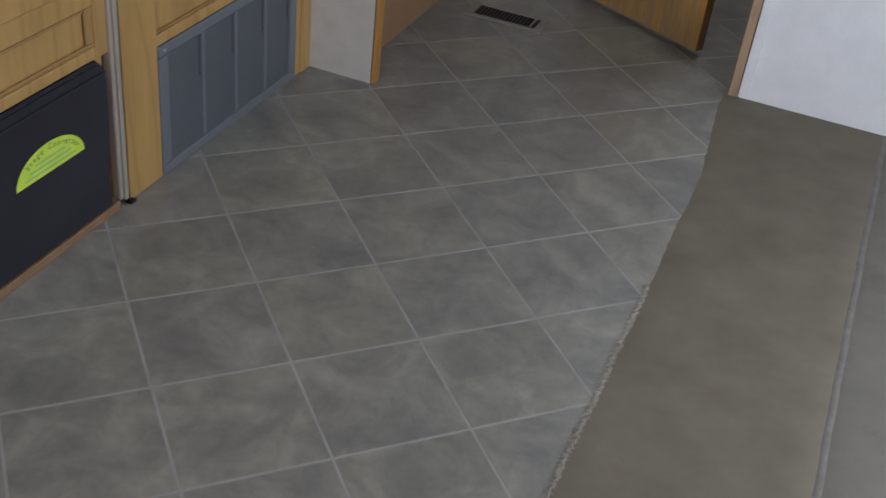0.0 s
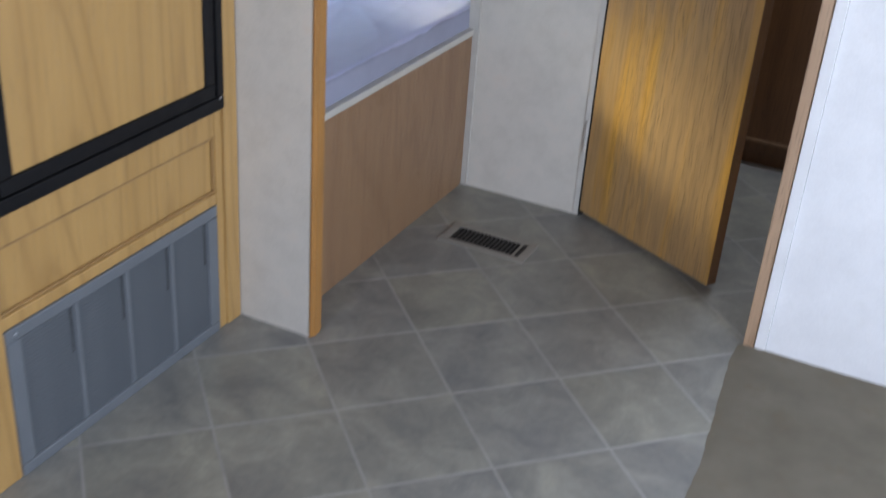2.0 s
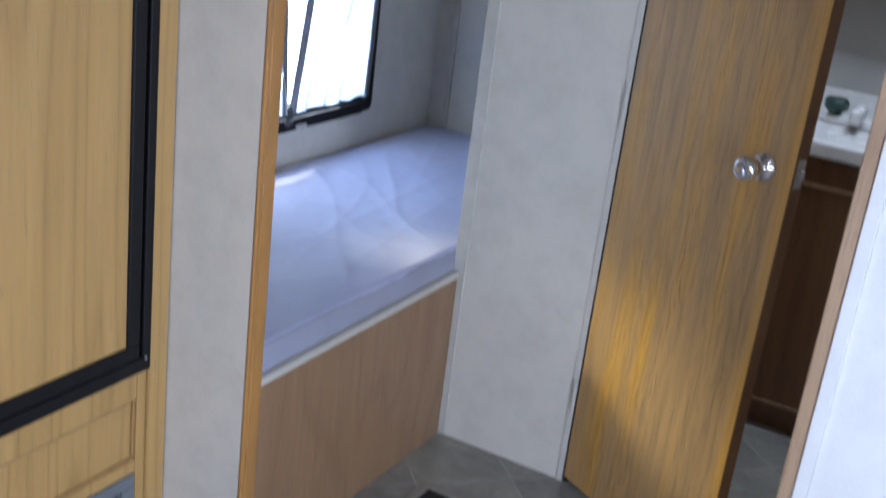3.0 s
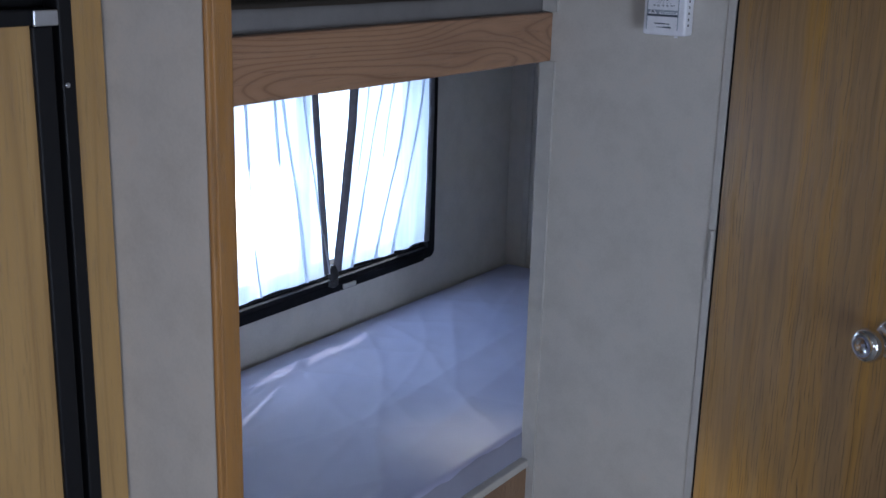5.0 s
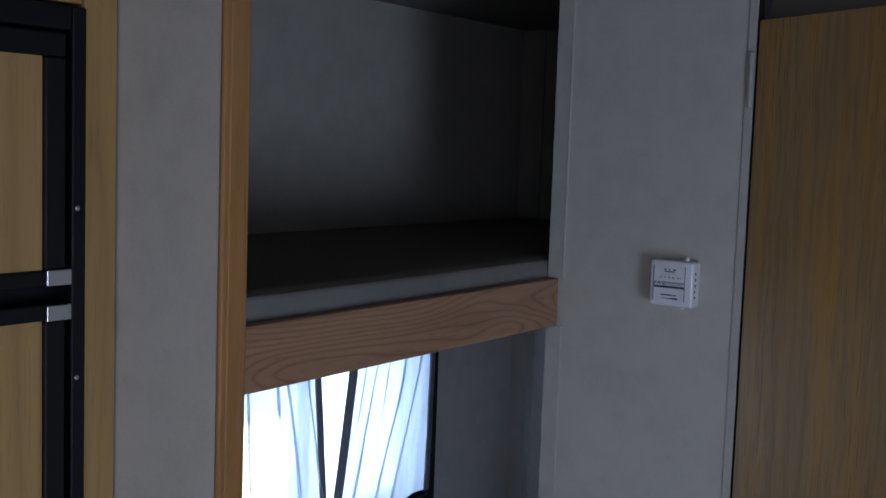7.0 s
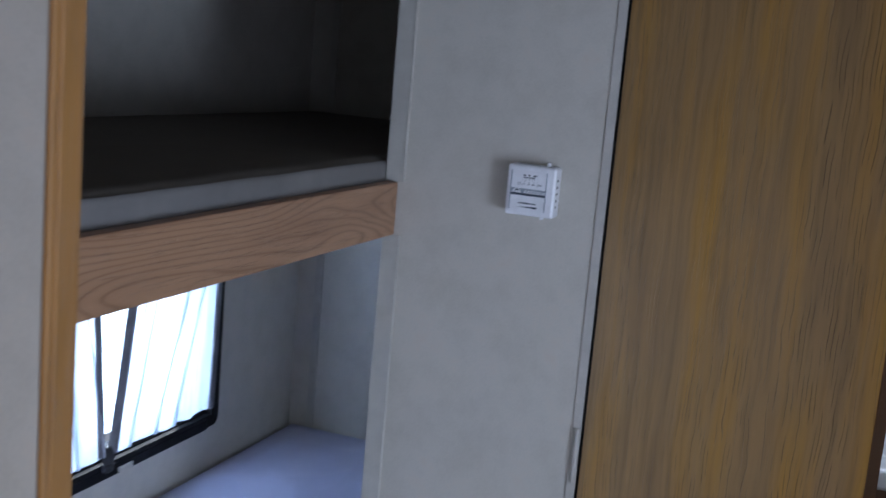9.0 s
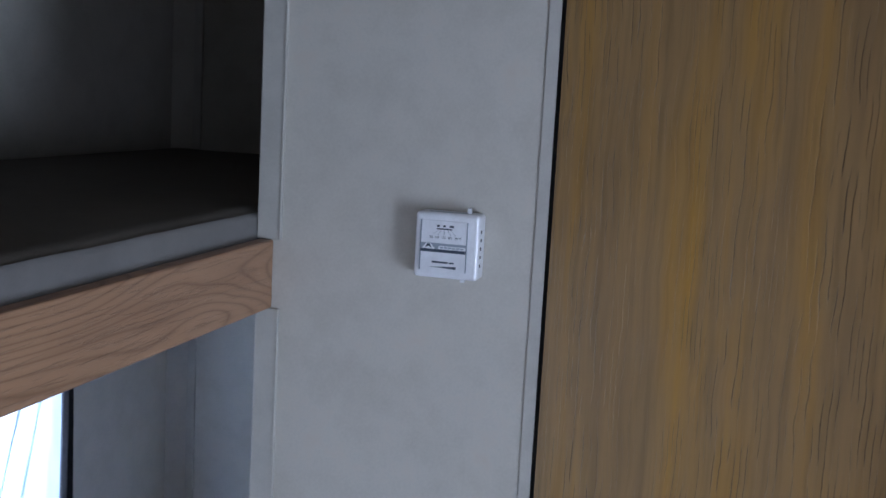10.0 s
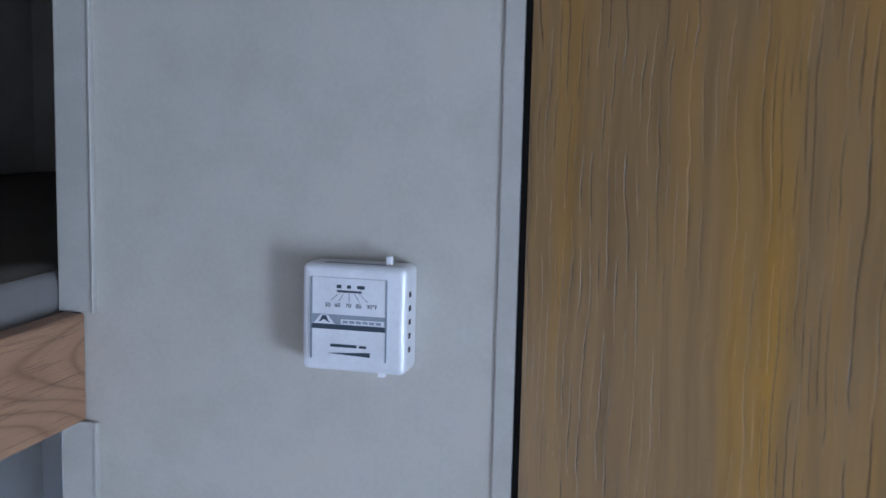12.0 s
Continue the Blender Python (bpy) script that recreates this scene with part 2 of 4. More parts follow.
M_DARK = plain("dark_void", (0.008, 0.008, 0.008), 0.9)
M_CHROME = plain("chrome", (0.78, 0.78, 0.80), 0.12, 1.0)
M_STEEL = plain("steel_hinge", (0.50, 0.51, 0.53), 0.3, 1.0)
M_POST = plain("tan_post_vinyl", (0.33, 0.285, 0.235), 0.5, 0.0)
M_FIN = plain("dark_fin", (0.03, 0.027, 0.024), 0.6)
M_VENT = plain("taupe_register", (0.27, 0.25, 0.22), 0.5, 0.2)
M_PLASTIC = plain("white_plastic", (0.89, 0.90, 0.94), 0.32, coat=0.2)
M_LABEL = plain("label_face", (0.87, 0.88, 0.92), 0.35)
M_INK = plain("label_ink", (0.05, 0.07, 0.10), 0.5)
M_INK_GREY = plain("label_grey", (0.33, 0.37, 0.43), 0.5)
M_COUNTER = plain("white_counter", (0.62, 0.63, 0.62), 0.25)
M_FAUCET_KNOB = plain("dark_green_knob", (0.02, 0.05, 0.04), 0.25)
M_BATH_WALL = mottled("bath_wall", (0.36, 0.36, 0.34), (0.42, 0.42, 0.40), 5.0, 0.5)
# Unseen ceiling kept dark so less light bounces into the upper bunk
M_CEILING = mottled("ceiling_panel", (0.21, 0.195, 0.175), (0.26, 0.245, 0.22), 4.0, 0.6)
# Ground outside added for bounce, pale so the window gap shows white
M_GROUND = mottled("pale_ground", (0.36, 0.345, 0.31), (0.50, 0.48, 0.44), 2.0, 0.95, 40.0, 0.6)
# Upper mattress top coloured dark for the shade lying on it
M_MAT_TOP = mottled("shaded_brown_ticking", (0.105, 0.090, 0.073), (0.14, 0.122, 0.10), 9.0, 0.9, 420.0, 0.4)

# Its border is paler, with the light on the front face put in
M_MAT_SIDE = mottled("lit_mattress_border", (0.20, 0.188, 0.182), (0.25, 0.237, 0.229), 12.0, 0.9, 420.0, 0.4)
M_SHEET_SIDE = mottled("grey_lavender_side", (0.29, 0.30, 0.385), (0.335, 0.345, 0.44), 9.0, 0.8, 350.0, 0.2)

# bed cover: pale fabric with a soft weave and pressed creases
M_SHEET, nt, p = material("lavender_sheet")
v = coords(nt, (1, 1, 1))
n1 = add(nt, "ShaderNodeTexNoise", Scale=5.0, Detail=4.0)
n2 = add(nt, "ShaderNodeTexNoise", Scale=350.0, Detail=2.0)
for n in (n1, n2):
    nt.links.new(v, n.inputs["Vector"])
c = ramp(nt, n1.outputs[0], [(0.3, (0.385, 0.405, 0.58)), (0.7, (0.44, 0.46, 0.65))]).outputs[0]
nt.links.new(c, p.inputs["Base Color"])
p.inputs["Roughness"].default_value = 0.6
p.inputs["Sheen Weight"].default_value = 0.2
bump(nt, p, n2.outputs[0], 0.15)

# curtain: thin white cloth that lets the daylight through
M_CURTAIN, nt, p = material("white_curtain")
p.inputs["Base Color"].default_value = (0.78, 0.80, 0.84, 1)
p.inputs["Roughness"].default_value = 0.85
tl = nt.nodes.new("ShaderNodeBsdfTranslucent")
v = coords(nt, (1, 1, 0.15))
n1 = add(nt, "ShaderNodeTexNoise", Scale=60.0, Detail=3.0)
nt.links.new(v, n1.inputs["Vector"])
c = ramp(nt, n1.outputs[0], [(0.3, (0.62, 0.70, 0.80)), (0.7, (0.80, 0.86, 0.92))]).outputs[0]
nt.links.new(c, tl.inputs["Color"])
ms = nt.nodes.new("ShaderNodeMixShader")
ms.inputs[0].default_value = 0.62
nt.links.new(p.outputs[0], ms.inputs[1])
nt.links.new(tl.outputs[0], ms.inputs[2])
see = nt.nodes.new("ShaderNodeBsdfTransparent")
sheer = nt.nodes.new("ShaderNodeMixShader")
sheer.inputs[0].default_value = 0.14
nt.links.new(ms.outputs[0], sheer.inputs[1])
nt.links.new(see.outputs[0], sheer.inputs[2])
nt.links.new(sheer.outputs[0], nt.nodes["Material Output"].inputs[0])

M_TIE = mottled("dark_tie_cloth", (0.03, 0.03, 0.035), (0.05, 0.05, 0.055), 60.0, 0.9)
# Hem colour carries the dark of doubled cloth against the bright window
M_HEM = mottled("curtain_hem", (0.15, 0.15, 0.17), (0.22, 0.22, 0.25), 40.0, 0.9)

M_GLASS, nt, p = material("window_glass")
p.inputs["Base Color"].default_value = (0.95, 0.98, 0.97, 1)
p.inputs["Transmission Weight"].default_value = 1.0
p.inputs["Roughness"].default_value = 0.0
p.inputs["IOR"].default_value = 1.45

# stone-look vinyl tile: clouded grey, each piece a little different
M_TILE, nt, p = material("grey_vinyl_tile")
v = coords(nt, (1, 1, 1))
info = nt.nodes.new("ShaderNodeObjectInfo")
sh = nt.nodes.new("ShaderNodeVectorMath")
sh.operation = "ADD"
cmb = nt.nodes.new("ShaderNodeCombineXYZ")
m10 = nt.nodes.new("ShaderNodeMath")
m10.operation = "MULTIPLY"
m10.inputs[1].default_value = 40.0
nt.links.new(info.outputs["Random"], m10.inputs[0])
nt.links.new(m10.outputs[0], cmb.inputs[0])
nt.links.new(m10.outputs[0], cmb.inputs[1])
nt.links.new(v, sh.inputs[0])
nt.links.new(cmb.outputs[0], sh.inputs[1])
n1 = add(nt, "ShaderNodeTexNoise", Scale=8.0, Detail=6.0, Roughness=0.62, Distortion=0.6)
n2 = add(nt, "ShaderNodeTexNoise", Scale=45.0, Detail=5.0, Roughness=0.7)
n3 = add(nt, "ShaderNodeTexNoise", Scale=260.0, Detail=2.0)
for n in (n1, n2, n3):
    nt.links.new(sh.outputs[0], n.inputs["Vector"])
c = ramp(nt, n1.outputs[0], [(0.30, (0.175, 0.172, 0.166)), (0.5, (0.240, 0.236, 0.214)), (0.70, (0.335, 0.325, 0.280))]).outputs[0]
c2 = ramp(nt, n2.outputs[0], [(0.3, (0.84, 0.84, 0.85)), (0.65, (1.0, 1.0, 0.99))]).outputs[0]
c = mix(nt, 1.0, c, c2, "MULTIPLY")
tone = ramp(nt, info.outputs["Random"], [(0.0, (0.92, 0.92, 0.95)), (1.0, (1.04, 1.03, 0.97))]).outputs[0]
c = mix(nt, 1.0, c, tone, "MULTIPLY")
nt.links.new(c, p.inputs["Base Color"])
r = ramp(nt, n1.outputs[0], [(0.3, (0.34, 0.34, 0.34)), (0.7, (0.48, 0.48, 0.48))]).outputs[0]
nt.links.new(r, p.inputs["Roughness"])
bump(nt, p, n3.outputs[0], 0.12)


# ---- builders ----
def cuboid(x0, x1, y0, y1, z0, z1, bevel=0.0, seg=2, bm=None):
    """A box between two corners with rounded edges; into bm if one is given."""
    own = bmesh.new()
    bmesh.ops.create_cube(own, size=1.0)
    for vert in own.verts:
        vert.co = Vector((x0 if vert.co.x < 0 else x1, y0 if vert.co.y < 0 else y1, z0 if vert.co.z < 0 else z1))
    if bevel:
        bmesh.ops.bevel(own, geom=own.edges[:], offset=bevel, segments=seg, affect="EDGES", profile=0.5)
    if bm is None:
        return own
    return join(bm, own)


def join(bm, other):
    me = bpy.data.meshes.new("tmp")
    other.to_mesh(me)
    other.free()
    bm.from_mesh(me)
    bpy.data.meshes.remove(me)
    return bm


def lathe(profile, steps=24):
    """A turned shape round z from (radius, height) pairs."""
    bm = bmesh.new()
    rings = []
    for r, z in profile:
        rings.append([bm.verts.new((r * math.cos(2 * math.pi * i / steps), r * math.sin(2 * math.pi * i / steps), z)) for i in range(steps)])
    for a, b in zip(rings, rings[1:]):
        for i in range(steps):
            bm.faces.new((a[i], a[(i + 1) % steps], b[(i + 1) % steps], b[i]))
    bm.faces.new(rings[0][::-1])
    bm.faces.new(rings[-1])
    return bm


def extrude_poly(points, depth_vec):
    """A prism: a polygon in space swept by a vector."""
    bm = bmesh.new()
    f = bm.faces.new([bm.verts.new(q) for q in points])
    ret = bmesh.ops.extrude_face_region(bm, geom=[f])
    for g in ret["geom"]:
        if isinstance(g, bmesh.types.BMVert):
            g.co += Vector(depth_vec)
    bmesh.ops.recalc_face_normals(bm, faces=bm.faces[:])
    return bm


def mesh_of(name, bm, mat, smooth=False):
    bmesh.ops.recalc_face_normals(bm, faces=bm.faces[:])
    me = bpy.data.meshes.new(name)
    bm.to_mesh(me)
    bm.free()
    me.materials.append(mat)
    if smooth:
        for poly in me.polygons:
            poly.use_smooth = True
    return me


def thing(name, at, label, category, group="", kind="", turn=0.0):
    ob = new(name)
    ob.empty_display_size = 0.05
    ob.matrix_world = pose(*at, 0, 0, turn)
    ob["base"] = at
    return tagged(ob, label, category, group, kind)


def base_of(ob):
    while ob is not None:
        if "base" in ob:
            return Vector(ob["base"])
        ob = ob.parent
    return Vector((0, 0, 0))


def part(name, bm, mat, parent, label="", smooth=False, local=False):
    """Links bm as one mesh object under a thing or a part; world coordinates unless local."""
    if not local:
        bmesh.ops.translate(bm, verts=bm.verts[:], vec=-base_of(parent))
    ob = new(name, mesh_of(name, bm, mat, smooth))
    ob.parent = parent
    return tagged(ob, label)


def solid(name, bm, mat, label, category, kind="", group="", smooth=False):
    return tagged(new(name, mesh_of(name, bm, mat, smooth)), label, category, group, kind)


def bars(rects, x=None, y=None, t=0.0004):
    """Small flat bars on a plane of constant y: (x0, x1, z0, z1)."""
    bm = bmesh.new()
    for a, b, c0, c1 in rects:
        cuboid(a, b, y - t, y, c0, c1, bm=bm)
    return bm


def lettering(text, size):
    """Built-in font as a mesh bmesh in the xz plane, centred, facing -y."""
    cu = bpy.data.curves.new("lettering", "FONT")
    cu.body, cu.size, cu.align_x, cu.align_y, cu.extrude = text, size, "CENTER", "CENTER", 0.0001
    ob = bpy.data.objects.new("lettering", cu)
    me = bpy.data.meshes.new_from_object(ob)
    bm = bmesh.new()
    bm.from_mesh(me)
    bpy.data.objects.remove(ob)
    bpy.data.meshes.remove(me)
    bmesh.ops.rotate(bm, verts=bm.verts[:], matrix=Matrix.Rotation(radians(90), 3, "X"))
    return bm


# ---- the large structure ----
XL, XW, XR, YB, YF, HC = -1.352, -1.985, 1.25, 4.58, -2.45, 2.06    # cabinet face, outer walls, ceiling

solid("ground", cuboid(-400, 400, -400, 400, -0.95, -0.85), M_GROUND, "pale ground added outside the trailer for bounce", "ground", "structure")
floor = solid("floor", cuboid(XW, XR, YF, YB, -0.06, -0.0005), M_GROUT, "grey stone-look vinyl tile floor with pale joints", "floor", "structure")

def ceiling_slab():
    """The unseen ceiling with two openings added for fill lamps."""
    bm = bmesh.new()
    for a, b, c0, c1 in ((XW, -1.23, YF, YB), (-0.12, XR, YF, YB), (-1.23, -0.87, YF, 0.52), (-1.23, -0.87, 0.88, YB), (-0.87, -0.48, YF, YB), (-0.48, -0.12, YF, 3.77), (-0.48, -0.12, 4.13, YB)):
        cuboid(a, b, c0, c1, HC, HC + 0.05, bm=bm)
    return bm


solid("ceiling", ceiling_slab(), M_CEILING, "unseen tan ceiling, kept dark to cut bounce", "ceiling", "structure")


def wall_with_opening(name, axis, at, thick, a0, a1, hole, mat, label):
    """An upright wall across x ('y' axis wall) or along y, with one rectangular opening (a, b, z0, z1)."""
    bm = bmesh.new()

    def piece(p0, p1, z0, z1):
        if axis == "x":
            cuboid(at, at + thick, p0, p1, z0, z1, bm=bm)
        else:
            cuboid(p0, p1, at, at + thick, z0, z1, bm=bm)
    h0, h1, z0, z1 = hole
    piece(a0, h0, -0.06, HC + 0.05)
    piece(h1, a1, -0.06, HC + 0.05)
    if z0 > -0.06:
        piece(h0, h1, -0.06, z0)
    piece(h0, h1, z1, HC + 0.05)
    return solid(name, bm, mat, label, "wall", "structure")


WIN = (3.265, 4.135, 0.685, 1.225)
wall_with_opening("wall_left", "x", XW - 0.05, 0.05, YF, YB + 0.05, WIN, M_WALL, "beige vinyl-panelled outer wall with the bunk window")
wall_with_opening("wall_right", "x", XR, 0.05, 0.9, YB + 0.05, (1.32, 1.98, 0.12, 1.92), M_WALL, "beige panelled outer wall with the entry doorway")
# Two unseen walls, dark wood to soak up bounce, opened for fill lamps
wall_with_opening("wall_right_front", "x", XR, 0.05, YF, 0.8995, (-0.62, 0.42, 0.92, 1.68), M_OAK_BASE, "unseen dark wood outer wall with an opening added for a fill lamp")
wall_with_opening("wall_front", "y", YF - 0.05, 0.05, XW - 0.05, XR + 0.05, (-0.92, 0.12, 1.0, 1.6), M_OAK_BASE, "unseen dark wood end wall with an opening added for a fill lamp")
solid("wall_rear", cuboid(XW - 0.05, XR + 0.05, YB, YB + 0.05, -0.06, HC + 0.05), M_WALL, "beige vinyl-panelled rear wall", "wall", "structure")

# partition beside the refrigerator, with its oak end cap
solid("wall_partition", cuboid(XW, -1.1605, 2.523, 2.564, 0, HC), M_WALL, "narrow white vinyl partition beside the refrigerator", "wall", "structure")
cap = cuboid(-1.160, -1.152, 2.5215, 2.566, 0, HC, 0.003)
cuboid(-1.154, -1.1495, 2.530, 2.557, 0, HC, 0.002, bm=cap)
solid("trim_partition", cap, M_OAK_TRIM, "honey oak end cap on the partition", "trim", "structure")

# thermostat wall and the bath partition beside the bunks
solid("wall_thermostat", cuboid(-1.245, -0.8605, 3.4955, 3.53, 0, HC), M_WALL, "mottled beige vinyl wall panel between bunks and bathroom door", "wall", "structure")
solid("wall_bunk_side", cuboid(-1.245, -1.21, 3.5305, YB, 0, HC), M_WALL, "beige partition between bunks and bathroom", "wall", "structure")
for z0, z1 in ((0.0, 1.3485), (1.4435, HC)):
    t = cuboid(-1.2475, -1.2145, 3.4905, 3.4952, z0, z1, 0.0015)
    cuboid(-1.2155, -1.2125, 3.4885, 3.4952, z0, z1, 0.001, bm=t)
    solid("trim_panel_edge", t, M_WHITE_TRIM, "white vinyl edge strip on the wall panel", "trim", "structure")
t = cuboid(-0.868, -0.8525, 3.4922, 3.4952, 0, HC, 0.0008)
solid("trim_door_side", t, M_WHITE_TRIM, "pale edge strip beside the bathroom door", "trim", "structure")
# Black filler put into the door gap for its shade
solid("trim_gap_filler", cuboid(-0.8602, -0.8425, 3.4955, 3.53, 0, HC), M_DARK, "black filler for the shaded gap beside the bathroom door", "trim", "structure")
# Pale strip added to draw the vertical sheen near the corner
solid("trim_corner_sheen", cuboid(-1.925, -1.902, YB - 0.007, YB - 0.0005, 0.4, HC, 0.002), M_WHITE_TRIM, "pale strip for the vertical sheen on the rear wall by the bunk", "trim", "structure")

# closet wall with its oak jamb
solid("wall_closet", cuboid(-0.208, XR, 3.053, 3.09, 0, HC), M_WALL_LIT, "vinyl closet wall beside the bathroom doorway, brightened as lit", "wall", "structure")
solid("wall_closet_side", cuboid(-0.208, -0.17, 3.0905, 3.6, 0, HC), M_WALL, "pale closet side wall", "wall", "structure")
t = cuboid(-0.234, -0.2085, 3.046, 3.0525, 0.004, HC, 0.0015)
solid("trim_closet_corner", t, M_WALL_LIT, "white vinyl corner strip, brightened like the closet wall", "trim", "structure")
jamb = cuboid(-0.262, -0.2355, 3.05, 3.115, 0, HC, 0.002)
solid("trim_door_jamb", jamb, M_OAK_JAMB, "bare oak door jamb with screw heads", "trim", "structure")


# ---- carpet strips beside the tile ----
def strip(x_left, x_right, y0, y1, z, n=700):
    """A carpet strip whose long edges wander a little."""
    bm = bmesh.new()
    rows = []
    for i in range(n + 1):
        y = y0 + (y1 - y0) * i / n
        a, b = x_left(y), x_right(y)
        cols = [(a, 0.0), (a + 0.010, z * 0.55), (a + 0.022, z)]
        cols += [(a + (b - a) * k / 8, z + 0.0006 * noise.noise((a * 9, y * 9, k))) for k in range(1, 8)]
        cols += [(b - 0.003, z), (b - 0.001, z * 0.7), (b, 0.0)]
        rows.append([bm.verts.new((x, y, max(h, -0.001))) for x, h in cols])
    for p0, p1 in zip(rows, rows[1:]):
        for k in range(len(p0) - 1):
            bm.faces.new((p0[k], p0[k + 1], p1[k + 1], p1[k]))
    return bm


def tile_edge(y):
    return -0.233 - 0.040 * max(0.0, min(1.0, (y - 2.55) / 0.4)) + 0.004 * noise.noise((y * 7, 0.3, 0)) + 0.0025 * noise.noise((y * 45, 2.3, 0)) + 0.0018 * noise.noise((y * 130, 6.3, 0))


def seam_edge(y):
    return 0.178 + 0.003 * noise.noise((y * 6, 5.1, 0))


brown = thing("carpet_strip", (0.0, 1.1, 0), "worn brown carpet strip along the tile floor", "carpet")
part("carpet_surface", strip(tile_edge, seam_edge, -0.8, 3.052, 0.0025), M_CARPET, brown, smooth=True)
fray = bmesh.new()
rng = random.Random(4)
for k in range(520):
    # short loose fibres where the cut edge has frayed
    y = 0.75 + 1.25 * k / 520 + rng.uniform(-0.002, 0.002)
    x = tile_edge(y) + rng.uniform(-0.002, 0.006)
    a, ln, w = rng.uniform(-0.9, 0.9), rng.uniform(0.006, 0.018), rng.uniform(0.0006, 0.0014)
    dx, dy = -math.cos(a) * ln, math.sin(a) * ln
    quad = [(x, y - w, 0.0022), (x, y + w, 0.0022), (x + dx, y + dy + w * 0.4, 0.0008), (x + dx, y + dy - w * 0.4, 0.0008), (x + dx * 0.5, y + dy * 0.5, 0.0038)]
    vs = [fray.verts.new(q) for q in quad]
    for f in ((0, 1, 4), (1, 2, 4), (2, 3, 4), (3, 0, 4)):
        fray.faces.new([vs[i] for i in f])
part("frayed_edge", fray, M_FRAY, brown, "pale frayed carpet fibres")
grey = thing("carpet_strip", (0.55, 1.1, 0), "greyish carpet beside the brown strip", "carpet")
part("carpet_surface", strip(lambda y: seam_edge(y) + 0.012, lambda y: 0.9, -0.8, 3.052, 0.0025), M_CARPET_GREY, grey, smooth=True)
seam = bmesh.new()
prev = None
for k in range(161):
    y = -0.8 + 3.852 * k / 160
    mid, half = seam_edge(y) + 0.006, 0.005 + 0.0012 * noise.noise((y * 20, 8.0, 0))
    cur = [seam.verts.new((mid + half * q, y, h)) for q, h in ((-1.6, 0.0018), (-1.0, 0.0029), (0.0, 0.0033), (1.0, 0.0029), (1.6, 0.0018))]
    if prev:
        for c in range(4):
            seam.faces.new((prev[c], prev[c + 1], cur[c + 1], cur[c]))
    prev = cur
solid("carpet_seam", seam, M_SEAM, "pale seam binding between two carpets", "carpet seam", smooth=True)


# ---- refrigerator wall ----
cab = thing("refrigerator_cabinet", (XL, 2.1, 0), "honey oak built-in surround of the refrigerator", "cabinet")
part("stile", cuboid(XL - 0.02, XL, 1.703, 1.826, 0, HC, 0.002), M_OAK_CAB, cab)
part("stile", cuboid(XL - 0.02, XL + 0.004, 2.470, 2.5200, 0, HC, 0.002), M_OAK_CAB, cab)
part("stile", cuboid(XL - 0.021, XL - 0.001, 2.446, 2.4695, 0, 0.542, 0.001), M_OAK_CAB, cab)
part("rail", cuboid(XL - 0.02, XL - 0.001, 1.8265, 2.4455, 0.322, 0.349, 0.003), M_OAK_CAB, cab)
part("rail", cuboid(XL - 0.02, XL - 0.001, 1.8265, 2.4455, 0.483, 0.542, 0.003), M_OAK_CAB, cab)
part("side_panel", cuboid(XW + 0.03, XL - 0.0205, 1.705, 1.72, 0, HC), M_OAK_CAB, cab)
part("top_panel", cuboid(XL - 0.02, XL - 0.001, 1.8265, 2.4695, 1.855, HC, 0.002), M_OAK_CAB, cab)
pan = cuboid(XL - 0.02, XL - 0.010, 1.8265, 2.4455, 0.349, 0.483)
part("recessed_panel", pan, M_OAK_CAB, cab)
for y0, y1, z0, z1 in ((1.8265, 2.4455, 0.3495, 0.356), (2.4385, 2.4455, 0.3565, 0.4825), (1.8265, 1.834, 0.3565, 0.4825), (1.8345, 2.438, 0.476, 0.4825)):
    part("moulding", cuboid(XL - 0.010, XL - 0.0035, y0, y1, z0, z1, 0.0025), M_OAK_GROOVE, cab)

# louvred air grille under the refrigerator
gr = thing("air_grille", (XL, 2.14, 0), "blue-grey louvred air grille below the refrigerator", "vent grille")
G0, G1, GT = 1.827, 2.442, 0.3215
part("backing", cuboid(XL - 0.018, XL - 0.0030, G0 + 0.002, G1, 0.0, GT), M_GRILLE, gr)
for y0, y1, z0, z1 in ((G0, G1, 0.0, 0.026), (G0, G1, GT - 0.026, GT), (G0, G0 + 0.034, 0.0265, GT - 0.0265), (G1 - 0.034, G1, 0.0265, GT - 0.0265)):
    part("frame", cuboid(XL - 0.010, XL + 0.003, y0, y1, z0, z1, 0.003), M_GRILLE_FRAME, gr)
for yb in (2.003, 2.146, 2.286):
    part("mullion", cuboid(XL - 0.009, XL + 0.001, yb - 0.006, yb + 0.006, 0.0265, GT - 0.0265, 0.002), M_GRILLE_FRAME, gr)
slat_me = mesh_of("slat", cuboid(-0.0005, 0.0005, -0.055, 0.055, 0, 0.0052, 0.0002, 1), M_GRILLE)
for a, b in ((G0 + 0.036, 1.996), (2.010, 2.139), (2.153, 2.279), (2.293, G1 - 0.036)):
    for k in range(34):
        s = new("slat", slat_me)
        s.parent, s.location, s.scale = gr, (-0.0026, (a + b) / 2 - 2.14, 0.0285 + k * 0.0078), (1, (b - a) / 0.11, 1)
    for k in range(13):
        z = 0.288 - k * 0.0078
        part("slot", cuboid(XL - 0.0022, XL - 0.0018, b - 0.012, b - 0.005, z - 0.0016, z + 0.0016), M_BLACK, gr)
scr = lathe([(0.004, 0), (0.004, 0.001), (0.002, 0.002)], 10)
bmesh.ops.rotate(scr, verts=scr.verts[:], matrix=Matrix.Rotation(radians(90), 3, "Y"))
